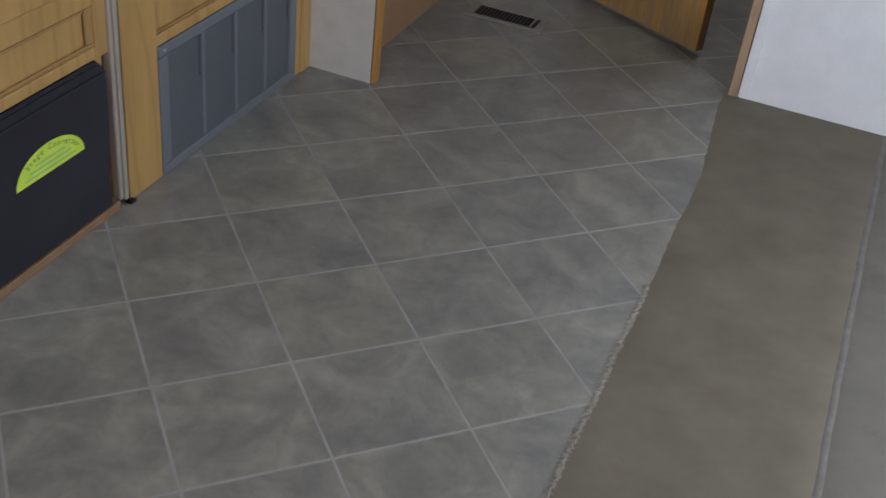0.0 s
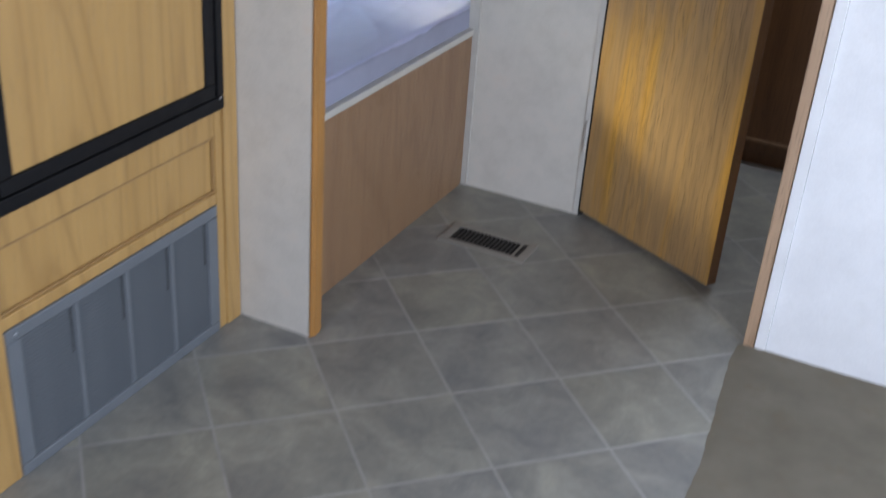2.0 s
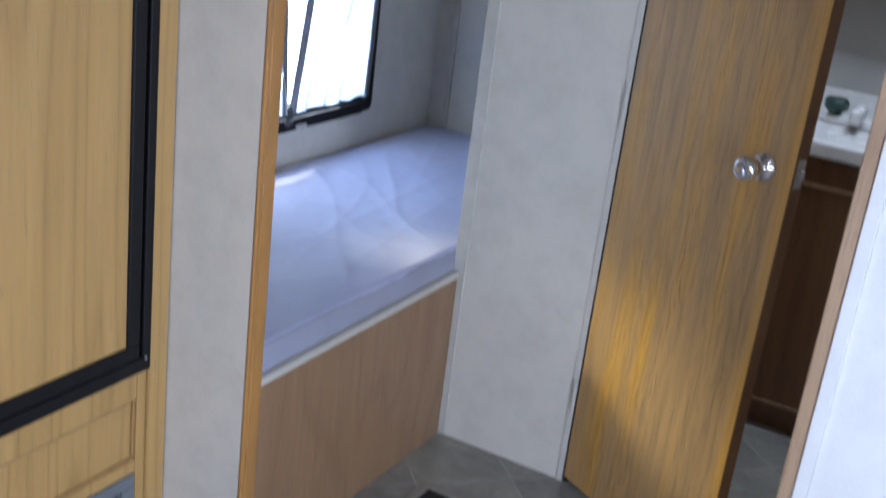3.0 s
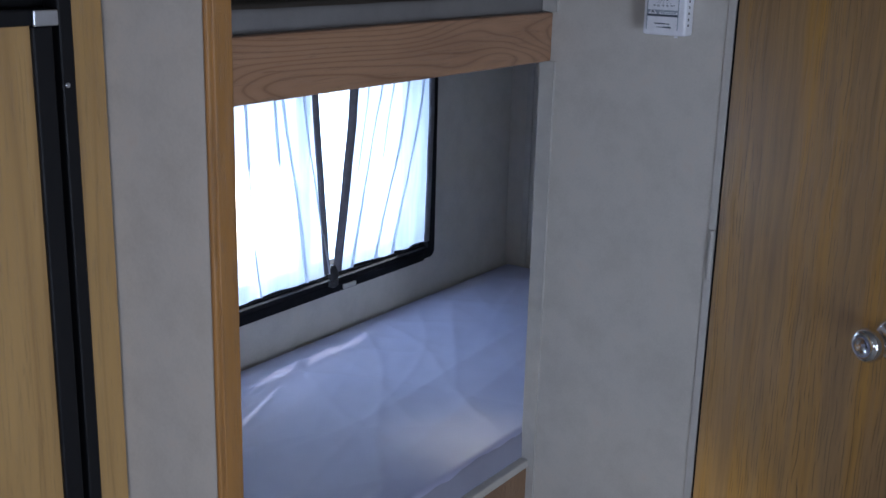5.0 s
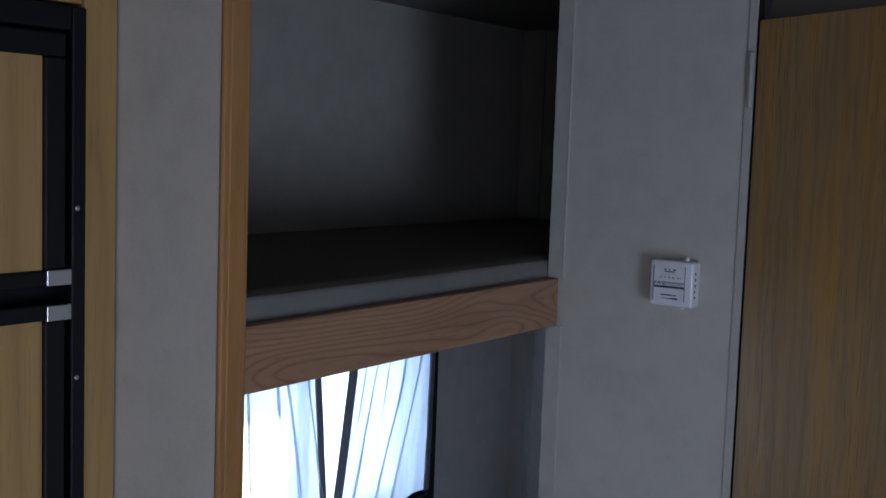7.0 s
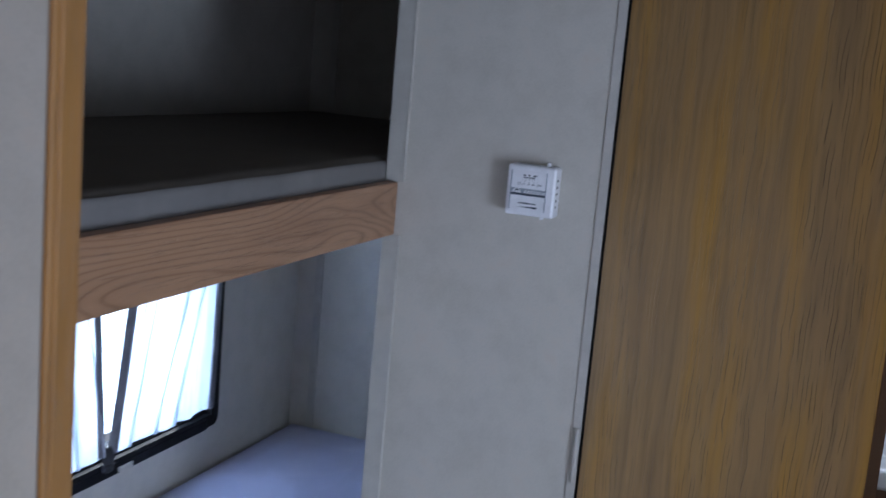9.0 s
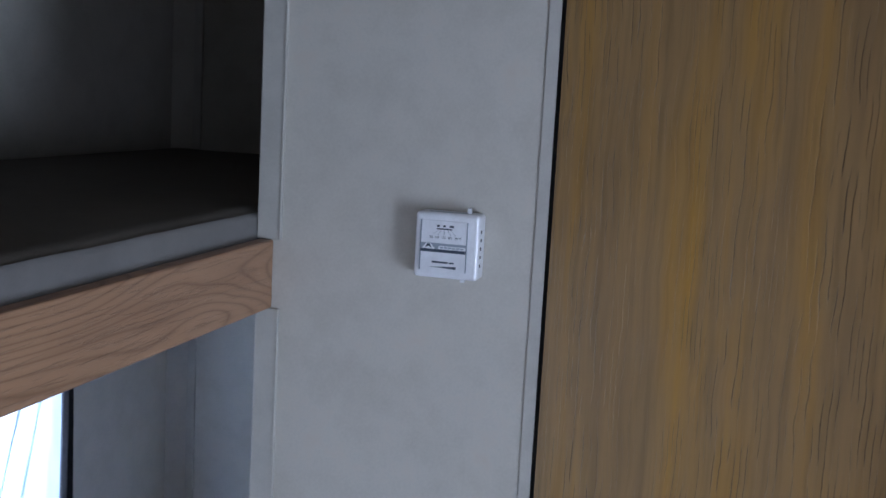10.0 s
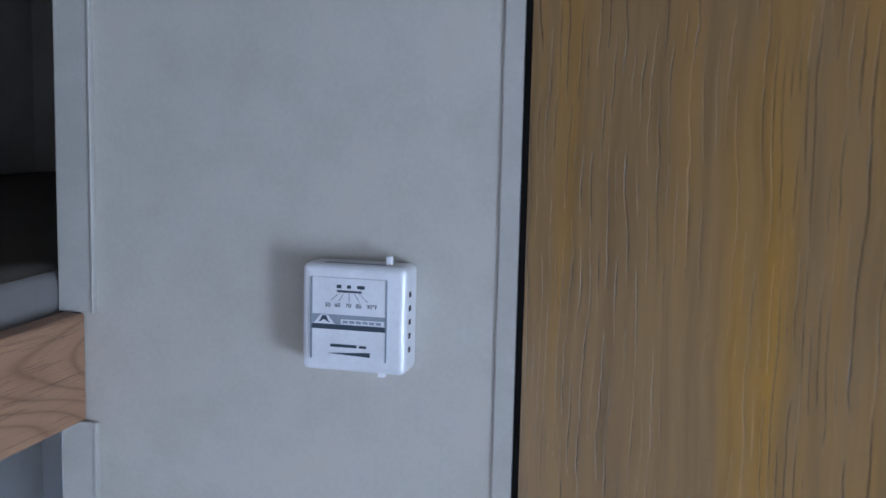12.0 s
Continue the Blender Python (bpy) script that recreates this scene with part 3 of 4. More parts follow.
bmesh.ops.translate(scr, verts=scr.verts[:], vec=(XL + 0.003, G0 + 0.022, GT - 0.014))
part("screw", scr, M_STEEL, gr)

# refrigerator: black frame, two oak-faced doors, hinge between them
fr = thing("refrigerator", (XL, 2.15, 0.543), "black-framed refrigerator with two oak door panels", "refrigerator")
F0, F1, FB, FT, SPLIT = 1.8275, 2.469, 0.543, 1.85, 1.493
part("body", cuboid(XW + 0.05, XL - 0.022, F0, F1 - 0.004, FB, FT), M_BLACK, fr)
for y0, y1, z0, z1 in ((F0, F1, FB, FB + 0.030), (F0, F0 + 0.020, FB + 0.0305, FT), (F1 - 0.022, F1, FB + 0.0305, FT), (F0 + 0.0205, F1 - 0.0225, FT - 0.03, FT)):
    part("frame", cuboid(XL - 0.0215, XL + 0.010, y0, y1, z0, z1, 0.003), M_BLACK, fr)
for name, z0, z1 in (("lower_door", FB + 0.034, SPLIT - 0.0105), ("upper_door", SPLIT + 0.0105, FT - 0.034)):
    d0, d1 = F0 + 0.024, F1 - 0.032
    door = part(name, cuboid(XL - 0.021, XL + 0.002, d0, d1, z0, z1, 0.002), M_BLACK, fr)
    e = 0.030
    eb, et = (e, 0.021) if name == "lower_door" else (0.021, e)
    for y0, y1, a, b in ((d0, d1, z0, z0 + eb), (d0, d1, z1 - et, z1), (d0, d0 + e, z0 + eb, z1 - et), (d1 - e, d1, z0 + eb, z1 - et)):
        part("edge_trim", cuboid(XL + 0.0005, XL + 0.012, y0, y1, a + 0.0002, b - 0.0002, 0.003), M_BLACK, door)
    part("oak_panel", cuboid(XL + 0.0022, XL + 0.006, d0 + e, d1 - e, z0 + eb, z1 - et), M_OAK_CAB, door, "honey oak door panel")
    hz = SPLIT + (0.022 if name == "upper_door" else -0.022)
    part("hinge", cuboid(XL + 0.0125, XL + 0.0165, d1 - 0.030, d1 + 0.006, hz - 0.010, hz + 0.010, 0.0015), M_STEEL, door, "bright steel hinge plate")
for z in (0.571, 1.384, 1.60):
    scr = lathe([(0.0035, 0), (0.0035, 0.001), (0.002, 0.002)], 10)
    bmesh.ops.rotate(scr, verts=scr.verts[:], matrix=Matrix.Rotation(radians(90), 3, "Y"))
    bmesh.ops.translate(scr, verts=scr.verts[:], vec=(XL + 0.010, F1 - 0.014, z))
    part("screw", scr, M_STEEL, fr)

# tan post between the two cabinets
post = thing("trim_post", (XL, 1.68, 0), "tan trim post with a black strip for the shaded gap", "trim post")
part("profile", cuboid(XL - 0.02, XL + 0.006, 1.664, 1.694, 0.02, HC, 0.006, 3), M_POST, post)
part("rib", cuboid(XL + 0.0065, XL + 0.011, 1.672, 1.684, 0.02, HC, 0.002), M_POST, post)
# Black strip drawn where the gap beside the post lies in shade
part("gap_strip", cuboid(XL - 0.02, XL - 0.002, 1.6945, 1.7025, 0.006, HC), M_BLACK_GROOVE, post)
part("foot", cuboid(XL - 0.004, XL + 0.012, 1.688, 1.708, 0.0, 0.006, 0.001), M_BLACK_GROOVE, post)

# kitchen base cabinet with drawer fronts and a black cover panel
kb = thing("base_cabinet", (XL, 1.2, 0), "honey oak kitchen base cabinet with raised drawer front", "cabinet")
part("body", cuboid(XW + 0.03, XL - 0.019, 0.35, 1.6635, 0.0, 0.90), M_OAK_CAB, kb)
part("stile", cuboid(XL - 0.0185, XL, 1.625, 1.6635, 0.375, 0.90, 0.002), M_OAK_CAB, kb)
part("kick_strip", cuboid(XL - 0.0185, XL + 0.004, 0.35, 1.6635, 0.0, 0.022, 0.003), M_OAK_BASE, kb)
part("rail", cuboid(XL - 0.0185, XL, 0.35, 1.6245, 0.375, 0.402, 0.004), M_OAK_CAB, kb)
part("rail", cuboid(XL - 0.0185, XL, 0.35, 1.6245, 0.487, 0.535, 0.004), M_OAK_CAB, kb)
part("drawer_front", cuboid(XL - 0.0185, XL - 0.008, 0.98, 1.6, 0.4025, 0.4865), M_OAK_CAB, kb)
for y0, y1, z0, z1 in ((0.98, 1.6245, 0.4025, 0.411), (1.600, 1.6245, 0.4115, 0.4865), (0.98, 1.5995, 0.479, 0.4865)):
    part("moulding", cuboid(XL - 0.0075, XL - 0.001, y0, y1, z0, z1, 0.003), M_OAK_GROOVE, kb)
up = part("cabinet_door", cuboid(XL - 0.018, XL - 0.004, 1.05, 1.622, 0.537, 0.88), M_OAK_CAB, kb)
for name, y0, y1, z0, z1 in (("door_stile", 1.565, 1.622, 0.537, 0.88), ("door_stile", 1.05, 1.107, 0.537, 0.88), ("door_rail", 1.1075, 1.5645, 0.537, 0.600), ("door_rail", 1.1075, 1.5645, 0.82, 0.88)):
    part(name, cuboid(XL - 0.0038, XL + 0.007, y0, y1, z0, z1, 0.005, 3), M_OAK_CAB, up)
for y0, y1, z0, z1 in ((1.559, 1.5645, 0.6005, 0.8195), (1.1075, 1.5585, 0.6005, 0.606)):
    part("groove", cuboid(XL - 0.0038, XL - 0.001, y0, y1, z0, z1, 0.001), M_OAK_GROOVE, up)
hb = lathe([(0.0035, 0), (0.0045, 0.002), (0.0045, 0.052), (0.0035, 0.054)], 10)
bmesh.ops.translate(hb, verts=hb.verts[:], vec=(XL + 0.0045, 1.632, 0.578))
part("hinge", hb, M_STEEL, up, "small steel hinge")

cov = thing("power_converter", (XL, 1.3, 0.024), "black plastic power converter cover with a yellow-green sticker", "power converter")
prof = [(1.640, 0.024), (1.637, 0.10), (1.648, 0.22), (1.650, 0.325), (1.643, 0.350), (1.625, 0.369), (1.60, 0.373), (0.75, 0.373), (0.75, 0.024)]
bm = extrude_poly([(XL - 0.018, y, z) for y, z in prof], (0.024, 0, 0))
bmesh.ops.bevel(bm, geom=[e for e in bm.edges if all(vv.co.x > XL for vv in e.verts)], offset=0.007, segments=3, affect="EDGES")
panel = part("panel", bm, M_COVER, cov)
part("top_fold", cuboid(XL + 0.0062, XL + 0.0092, 0.76, 1.64, 0.340, 0.346, 0.0018), M_COVER, cov)
arc = [(XL + 0.0063, 1.458 + 0.100 * math.cos(a), 0.205 + 0.064 * math.sin(a)) for a in [math.pi * i / 24 for i in range(25)]]
st = part("sticker", extrude_poly(arc, (0.0006, 0, 0)), M_STICKER, cov, "yellow-green half-round sticker")
words = "Stage Converter"
for k, ch in enumerate(words):
    if ch == " ":
        continue
    a = radians(138 - 116 * k / (len(words) - 1))
    q = (1.458 + 0.086 * math.cos(a), 0.206 + 0.052 * math.sin(a))
    lt = lettering(ch, 0.018)
    lean = math.degrees(math.atan2(math.cos(a) * 0.053, math.sin(a) * 0.086))
    bmesh.ops.rotate(lt, verts=lt.verts[:], matrix=Matrix.Rotation(radians(lean), 3, "Y"))
    bmesh.ops.rotate(lt, verts=lt.verts[:], matrix=Matrix.Rotation(radians(90), 3, "Z"))
    bmesh.ops.translate(lt, verts=lt.verts[:], vec=(XL + 0.0071, q[0], q[1]))
    part("letter", lt, M_STICKER_TEXT, st)
for k, (w, z) in enumerate(((0.09, 0.235), (0.12, 0.224), (0.15, 0.213))):
    part("print_bar", cuboid(XL + 0.0069, XL + 0.0072, 1.458 - w / 2, 1.458 + w / 2, z, z + 0.004), M_STICKER_INK, st)

# ---- bunks ----
XB = -1.228
lb = thing("lower_bunk", (-1.6, 3.05, 0), "oak-faced lower bunk base with a white lip", "bunk")
part("front_panel", cuboid(XB - 0.016, XB - 0.004, 2.5645, 3.495, 0.0, 0.468, 0.001), M_OAK_BASE, lb)
part("lip", cuboid(XB - 0.020, XB + 0.002, 2.5645, 3.489, 0.4685, 0.487, 0.003), M_WHITE_TRIM, lb, "white vinyl edge lip")
part("deck", cuboid(XW + 0.002, XB - 0.021, 2.5645, 4.578, 0.39, 0.41), M_OAK_BASE, lb)


def mattress(name, x0, x1, y0, y1, z0, z1, mat, label, crease, side_mat, side_label, hem, nx=60, ny=110, r=0.014):
    """A soft slab with rounded edges and creases in its cover."""
    bm = bmesh.new()

    def height(x, y):
        e = min(x - x0, x1 - x, y - y0, y1 - y)
        h = z1 - (r - math.sqrt(max(0, r * r - (r - min(e, r)) ** 2)))
        soft = min(1.0, e / 0.08)
        f = noise.noise((x * 3.1, y * 2.3, 1.7)) * 0.0035 * crease
        w = noise.noise((x * 1.3 + 4, y * 1.1, 3.1))
        for k, (ax, ay, amp) in enumerate(((2.4, 3.0, 0.006), (4.2, -1.6, 0.0045), (1.2, 5.0, 0.0045), (5.5, 3.5, 0.003), (-3.0, 6.5, 0.003))):
            q = noise.noise((x * ax + y * ay * 0.5 + w * 1.2, (y * ay - x * ax) * 0.22, 9.0 + 3 * k))
            f += amp * crease * max(0.0, 1 - abs(q) * 5) ** 2
        f += 0.0012 * crease * noise.noise((x * 22, y * 18, 2.0))
        return h + f * soft
    top = [[bm.verts.new((x0 + (x1 - x0) * i / nx, y0 + (y1 - y0) * j / ny, 0)) for j in range(ny + 1)] for i in range(nx + 1)]
    for row in top:
        for vv in row:
            vv.co.z = height(vv.co.x, vv.co.y)
    for i in range(nx):
        for j in range(ny):
            bm.faces.new((top[i][j], top[i + 1][j], top[i + 1][j + 1], top[i][j + 1]))
    edge = [top[i][0] for i in range(nx + 1)] + [top[nx][j] for j in range(1, ny + 1)] + [top[i][ny] for i in range(nx - 1, -1, -1)] + [top[0][j] for j in range(ny - 1, 0, -1)]
    low = [bm.verts.new((vv.co.x, vv.co.y, z0)) for vv in edge]
    for i in range(len(edge)):
        j = (i + 1) % len(edge)
        bm.faces.new((edge[i], low[i], low[j], edge[j]))
    bm.faces.new(low[::-1])
    ob = thing(name, ((x0 + x1) / 2, (y0 + y1) / 2, z0), label, "mattress")
    part("cover", bm, mat, ob, smooth=True)
    band = bmesh.new()
    prev = None
    for k in range(241):
        y = y0 + 0.004 + (y1 - y0 - 0.008) * k / 240
        ragged = hem * (noise.noise((y * 9, z1, 0.4)) + 0.6 * noise.noise((y * 31, z1, 2.4)))
        bulge = 0.0015 * noise.noise((y * 5, z1, 7.0))
        cur = [band.verts.new(q) for q in ((x1 - 0.003, y, z0 + 0.001), (x1 + 0.003 + bulge, y, z0 + 0.004), (x1 + 0.005 + bulge, y, (z0 + z1) / 2), (x1 + 0.003 + bulge, y, z1 - 0.012 + ragged), (x1 - 0.004, y, z1 - 0.006 + ragged))]
        if prev:
            for c in range(4):
                band.faces.new((prev[c], prev[c + 1], cur[c + 1], cur[c]))
        prev = cur
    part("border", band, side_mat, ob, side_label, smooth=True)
    return ob


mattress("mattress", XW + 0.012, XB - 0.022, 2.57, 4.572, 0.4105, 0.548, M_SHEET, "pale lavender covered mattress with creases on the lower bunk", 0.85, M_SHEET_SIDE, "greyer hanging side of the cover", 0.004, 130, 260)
ub = thing("upper_bunk", (-1.6, 3.05, 1.36), "oak-railed upper bunk platform", "bunk")
part("rail", cuboid(XB - 0.018, XB + 0.004, 2.5645, 3.4945, 1.349, 1.443, 0.003), M_OAK_RAIL, ub, "oak rail with cathedral grain")
part("deck", cuboid(XW + 0.002, XB - 0.0185, 2.5645, 4.578, 1.362, 1.378), M_OAK_BASE, ub)
mattress("mattress", XW + 0.012, XB - 0.024, 2.57, 4.572, 1.3785, 1.482, M_MAT_TOP, "thin grey-brown mattress on the upper bunk, its top darkened as shaded", 0.35, M_MAT_SIDE, "grey fabric border, made paler as lit", 0.0008, 40, 70, 0.012)

# bunk window with its black frame and two sheer curtains
win = new("window_1")
win.matrix_world = pose(XW, 3.695, 0.66)
win["base"] = (XW, 3.695, 0.66)
tagged(win, "black-framed sliding window beside the lower bunk", "window", kind="structure")
y0, y1, z0, z1 = WIN


def frame_ring(xa, xb, out, inn, rad):
    """A rounded rectangular frame in the yz plane between two outlines."""
    def outline(d, r):
        pts = []
        for cy, cz, a0 in ((y1 + d - r, z1 + d - r, 0), (y0 - d + r, z1 + d - r, 90), (y0 - d + r, z0 - d + r, 180), (y1 + d - r, z0 - d + r, 270)):
            for k in range(7):
                a = radians(a0 + 15 * k)
                pts.append((cy + r * math.cos(a), cz + r * math.sin(a)))
        return pts
    bm = bmesh.new()
    A, B = outline(out, rad), outline(inn, max(0.004, rad + inn - out))
    loops = [[bm.verts.new((x, *q)) for q in o] for x, o in ((xa, A), (xb, A), (xb, B), (xa, B))]
    n = len(A)
    for a, b in zip(loops, loops[1:] + loops[:1]):
        for i in range(n):
            bm.faces.new((a[i], a[(i + 1) % n], b[(i + 1) % n], b[i]))
    return bm


part("window_frame", frame_ring(XW + 0.0005, XW + 0.016, 0.020, -0.012, 0.024), M_BLACK, win)
part("window_frame", frame_ring(XW - 0.045, XW + 0.0004, -0.0005, -0.016, 0.03), M_BLACK, win)
part("mullion", cuboid(XW - 0.035, XW - 0.012, 3.615, 3.645, z0 + 0.012, z1 - 0.012, 0.002), M_BLACK, win)
# Black bar added in place of the curtains' sagging dark bottom hem
part("hem_bar", cuboid(XW + 0.0005, XW + 0.0175, y0 + 0.03, y1 - 0.03, z0 - 0.026, z0 + 0.002, 0.004), M_BLACK, win)
part("track", cuboid(XW - 0.040, XW - 0.008, y0 + 0.017, y1 - 0.017, z0 + 0.016, z0 + 0.034, 0.003), M_BLACK, win)
g = part("pane", cuboid(XW - 0.030, XW - 0.026, y0 + 0.01, y1 - 0.01, z0 + 0.01, z1 - 0.01), M_GLASS, win)
g.visible_shadow = False


def lathe_ring(x, y, z):
    """A flattened ring of cloth round a knot."""
    bm = lathe([(0.0125, 0), (0.0185, 0.002), (0.0185, 0.007), (0.0125, 0.009)], 12)
    bmesh.ops.scale(bm, vec=(0.55, 1.0, 1.0), verts=bm.verts[:])
    bmesh.ops.translate(bm, verts=bm.verts[:], vec=(x, y, z))
    return bm


def curtain(top, bottom, folds, phase, drift, label):
    """A sheer curtain with overlapping gathers, between its top and bottom widths (a, b), and two turned hems."""
    at = (XW + 0.026, (top[0] + top[1]) / 2, 0.705)
    ob = thing("curtain", at, label, "curtain", "curtains at the bunk window")
    bm = bmesh.new()
    ny, nz = 560, 34
    zt, zb = 1.232, 0.722
    rng = random.Random(int(phase * 100))
    pleats = [((k + 0.5 + rng.uniform(-0.42, 0.42)) / folds, rng.uniform(0.008, 0.021), rng.uniform(0.55, 1.0), rng.uniform(0.6, 1.3)) for k in range(folds)]
    grid = []
    for i in range(nz + 1):
        u = i / nz
        k = u ** 1.3
        a, b = top[0] + (bottom[0] - top[0]) * k, top[1] + (bottom[1] - top[1]) * k
        row = []
        for j in range(ny + 1):
            s = j / ny
            off, d = 0.0, 0.0018 * noise.noise((s * 12, u * 5, phase))
            for c, wide, reach, deep in pleats:
                mid = c + drift * u * c * (1 - 0.6 * c) + 0.012 * noise.noise((u * 2.2, c * 9, phase))
                q = (s - mid) / (wide * (1 + 0.5 * noise.noise((u * 3, c * 5, phase + 2))))
                fade = max(0.0, min(1.0, (reach - u) / 0.25)) if deep < 0.95 else 1.0
                bell = math.exp(-q * q)
                off -= 3.1 * wide * q * bell * fade
                d += 0.007 * deep * bell * fade
            soft_fold = 0.004 * math.sin(2 * math.pi * (folds * 0.8 * s + 0.4 * u) + phase)
            y = a + (b - a) * (s + off * min(1, s / 0.04, (1 - s) / 0.04))
            zz = zt + (zb + 0.008 * noise.noise((s * 5, phase, 0)) - zt) * u
            row.append(bm.verts.new((XW + 0.026 + d + soft_fold, y, zz)))
        grid.append(row)
    for i in range(nz):
        for j in range(ny):
            bm.faces.new((grid[i][j], grid[i][j + 1], grid[i + 1][j + 1], grid[i + 1][j]))
    edges = [[row[c].co.copy() for row in grid] for c in (0, ny)]
    part("cloth", bm, M_CURTAIN, ob, smooth=True)
    for side, line in zip((1, -1), edges):
        hb = bmesh.new()
        prev = None
        for q in line:
            cur = [hb.verts.new(q + Vector((dx, side * dy, 0))) for dx, dy in ((0.000, -0.001), (0.006, 0.006), (0.008, 0.026), (0.004, 0.029), (-0.003, 0.018))]
            if prev:
                for c in range(4):
                    hb.faces.new((prev[c], prev[c + 1], cur[c + 1], cur[c]))
            prev = cur
        part("hem", hb, M_HEM, ob, "doubled hem, darkened as seen against the window", smooth=True)
    return ob


curtain((3.262, 3.628), (3.262, 3.676), 5, 0.6, 0.30, "sheer white curtain hanging half open at the bunk window")
curtain((3.752, 4.118), (3.690, 4.112), 6, 2.1, -0.75, "sheer white curtain drawn towards the middle of the bunk window")
tie = thing("curtain_tie", (XW + 0.030, 3.684, 0.712), "dark gathered cloth tie where the curtains meet", "curtain tie")
kn = lathe([(0.004, 0), (0.018, 0.006), (0.014, 0.022), (0.020, 0.034), (0.007, 0.060)], 12)
bmesh.ops.scale(kn, vec=(0.5, 1.0, 1.0), verts=kn.verts[:])
bmesh.ops.translate(kn, verts=kn.verts[:], vec=(XW + 0.030, 3.684, 0.682))
part("knot", kn, M_TIE, tie, smooth=True)
part("band", lathe_ring(XW + 0.030, 3.684, 0.696), M_TIE, tie)
part("latch", cuboid(XW + 0.0165, XW + 0.024, 3.735, 3.785, 0.664, 0.676, 0.002), M_WHITE_TRIM, win, "pale window latch")
rod = lathe([(0.005, 0), (0.005, 0.88)], 12)
bmesh.ops.rotate(rod, verts=rod.verts[:], matrix=Matrix.Rotation(radians(-90), 3, "X"))
bmesh.ops.translate(rod, verts=rod.verts[:], vec=(XW + 0.026, 3.25, 1.236))
solid("curtain_rod", rod, M_WHITE_TRIM, "thin white curtain rod over the bunk window", "curtain rod")

# ---- bathroom door, ajar ----
HX, HY = -0.8465, 3.4865
ang = math.degrees(math.atan2(3.253 - HY, -0.408 - HX))
LEN = math.hypot(3.253 - HY, -0.408 - HX)
door = new("door_1")
door.matrix_world = pose(HX, HY, 0.0, 0, 0, ang)
tagged(door, "oak veneer bathroom door standing ajar with a chrome knob", "door", kind="structure")
part("leaf", cuboid(0, LEN, 0.0, 0.034, 0.02, 1.93, 0.0015), M_OAK_DOOR, door, local=True)
part("edge_band", cuboid(LEN + 0.0001, LEN + 0.0016, 0.001, 0.033, 0.02, 1.93), M_VANITY, door, "dark door edge", local=True)
for side in (-1, 1):
    kb_bm = lathe([(0.0325, 0), (0.0325, 0.004), (0.026, 0.010), (0.014, 0.013), (0.0125, 0.030), (0.020, 0.036), (0.0265, 0.046), (0.027, 0.056), (0.023, 0.064), (0.012, 0.067), (0.010, 0.064)], 28)
    bmesh.ops.rotate(kb_bm, verts=kb_bm.verts[:], matrix=Matrix.Rotation(radians(90 if side < 0 else -90), 3, "X"))
    bmesh.ops.translate(kb_bm, verts=kb_bm.verts[:], vec=(LEN - 0.075, 0.0 if side < 0 else 0.034, 0.998))
    kn = part("knob", kb_bm, M_CHROME, door, "chrome knob", smooth=True, local=True)
latch = cuboid(LEN + 0.0017, LEN + 0.0035, 0.006, 0.028, 0.975, 1.035, 0.001)
cuboid(LEN + 0.0036, LEN + 0.012, 0.011, 0.023, 0.996, 1.014, 0.002, bm=latch)
part("latch", latch, M_STEEL, door, "steel latch", local=True)
for z in (0.20, 0.972, 1.78):
    kn = lathe([(0.0030, 0), (0.0046, 0.002), (0.0046, 0.030), (0.0040, 0.0305), (0.0040, 0.0325), (0.0046, 0.033), (0.0046, 0.062), (0.0040, 0.0625), (0.0040, 0.0645), (0.0046, 0.065), (0.0046, 0.094), (0.0030, 0.096)], 12)
    cuboid(-0.0005, 0.0055, -0.001, 0.001, 0.001, 0.095, bm=kn)
    bmesh.ops.translate(kn, verts=kn.verts[:], vec=(-0.0097, -0.0045, z))
    part("hinge", kn, M_WHITE_TRIM, door, "pale painted hinge barrel", local=True)
for z in (0.30, 0.42, 1.33):
    s = lathe([(0.004, 0), (0.004, 0.001), (0.002, 0.0022)], 10)
    bmesh.ops.rotate(s, verts=s.verts[:], matrix=Matrix.Rotation(radians(-90), 3, "Y"))
    bmesh.ops.translate(s, verts=s.verts[:], vec=(-0.262, 3.075, z))
    solid("screw", s, M_STEEL, "small bright screw in the oak jamb", "screw", group="jamb screws")

# ---- bathroom beyond the door ----
vt = thing("vanity", (-0.4, 4.36, 0), "dark brown wooden bathroom vanity with a white top", "vanity")
part("body", cuboid(-1.205, 0.25, 4.165, 4.575, 0.06, 0.8465, 0.002), M_VANITY, vt)
part("toe_kick", cuboid(-1.205, 0.25, 4.20, 4.575, 0.0, 0.0595), M_VANITY, vt)
part("pull_strip", cuboid(-1.2, 0.24, 4.158, 4.1645, 0.760, 0.774, 0.002), M_OAK_BASE, vt)
part("base_strip", cuboid(-1.2, 0.24, 4.159, 4.1645, 0.09, 0.10, 0.002), M_OAK_BASE, vt)
part("counter", cuboid(-1.207, 0.27, 4.14, 4.577, 0.847, 0.896, 0.010, 3), M_COUNTER, vt, "white counter top")
part("backsplash", cuboid(-1.207, 0.27, 4.555, 4.577, 0.8965, 0.974, 0.004), M_COUNTER, vt, "white backsplash")
fc = thing("faucet", (-0.47, 4.42, 0.8965), "white basin faucet with two dark green knobs", "faucet")
part("base_bar", cuboid(-0.57, -0.37, 4.40, 4.44, 0.8967, 0.924, 0.006), M_COUNTER, fc)
part("spout", cuboid(-0.485, -0.455, 4.29, 4.425, 0.9245, 0.968, 0.010, 3), M_COUNTER, fc)
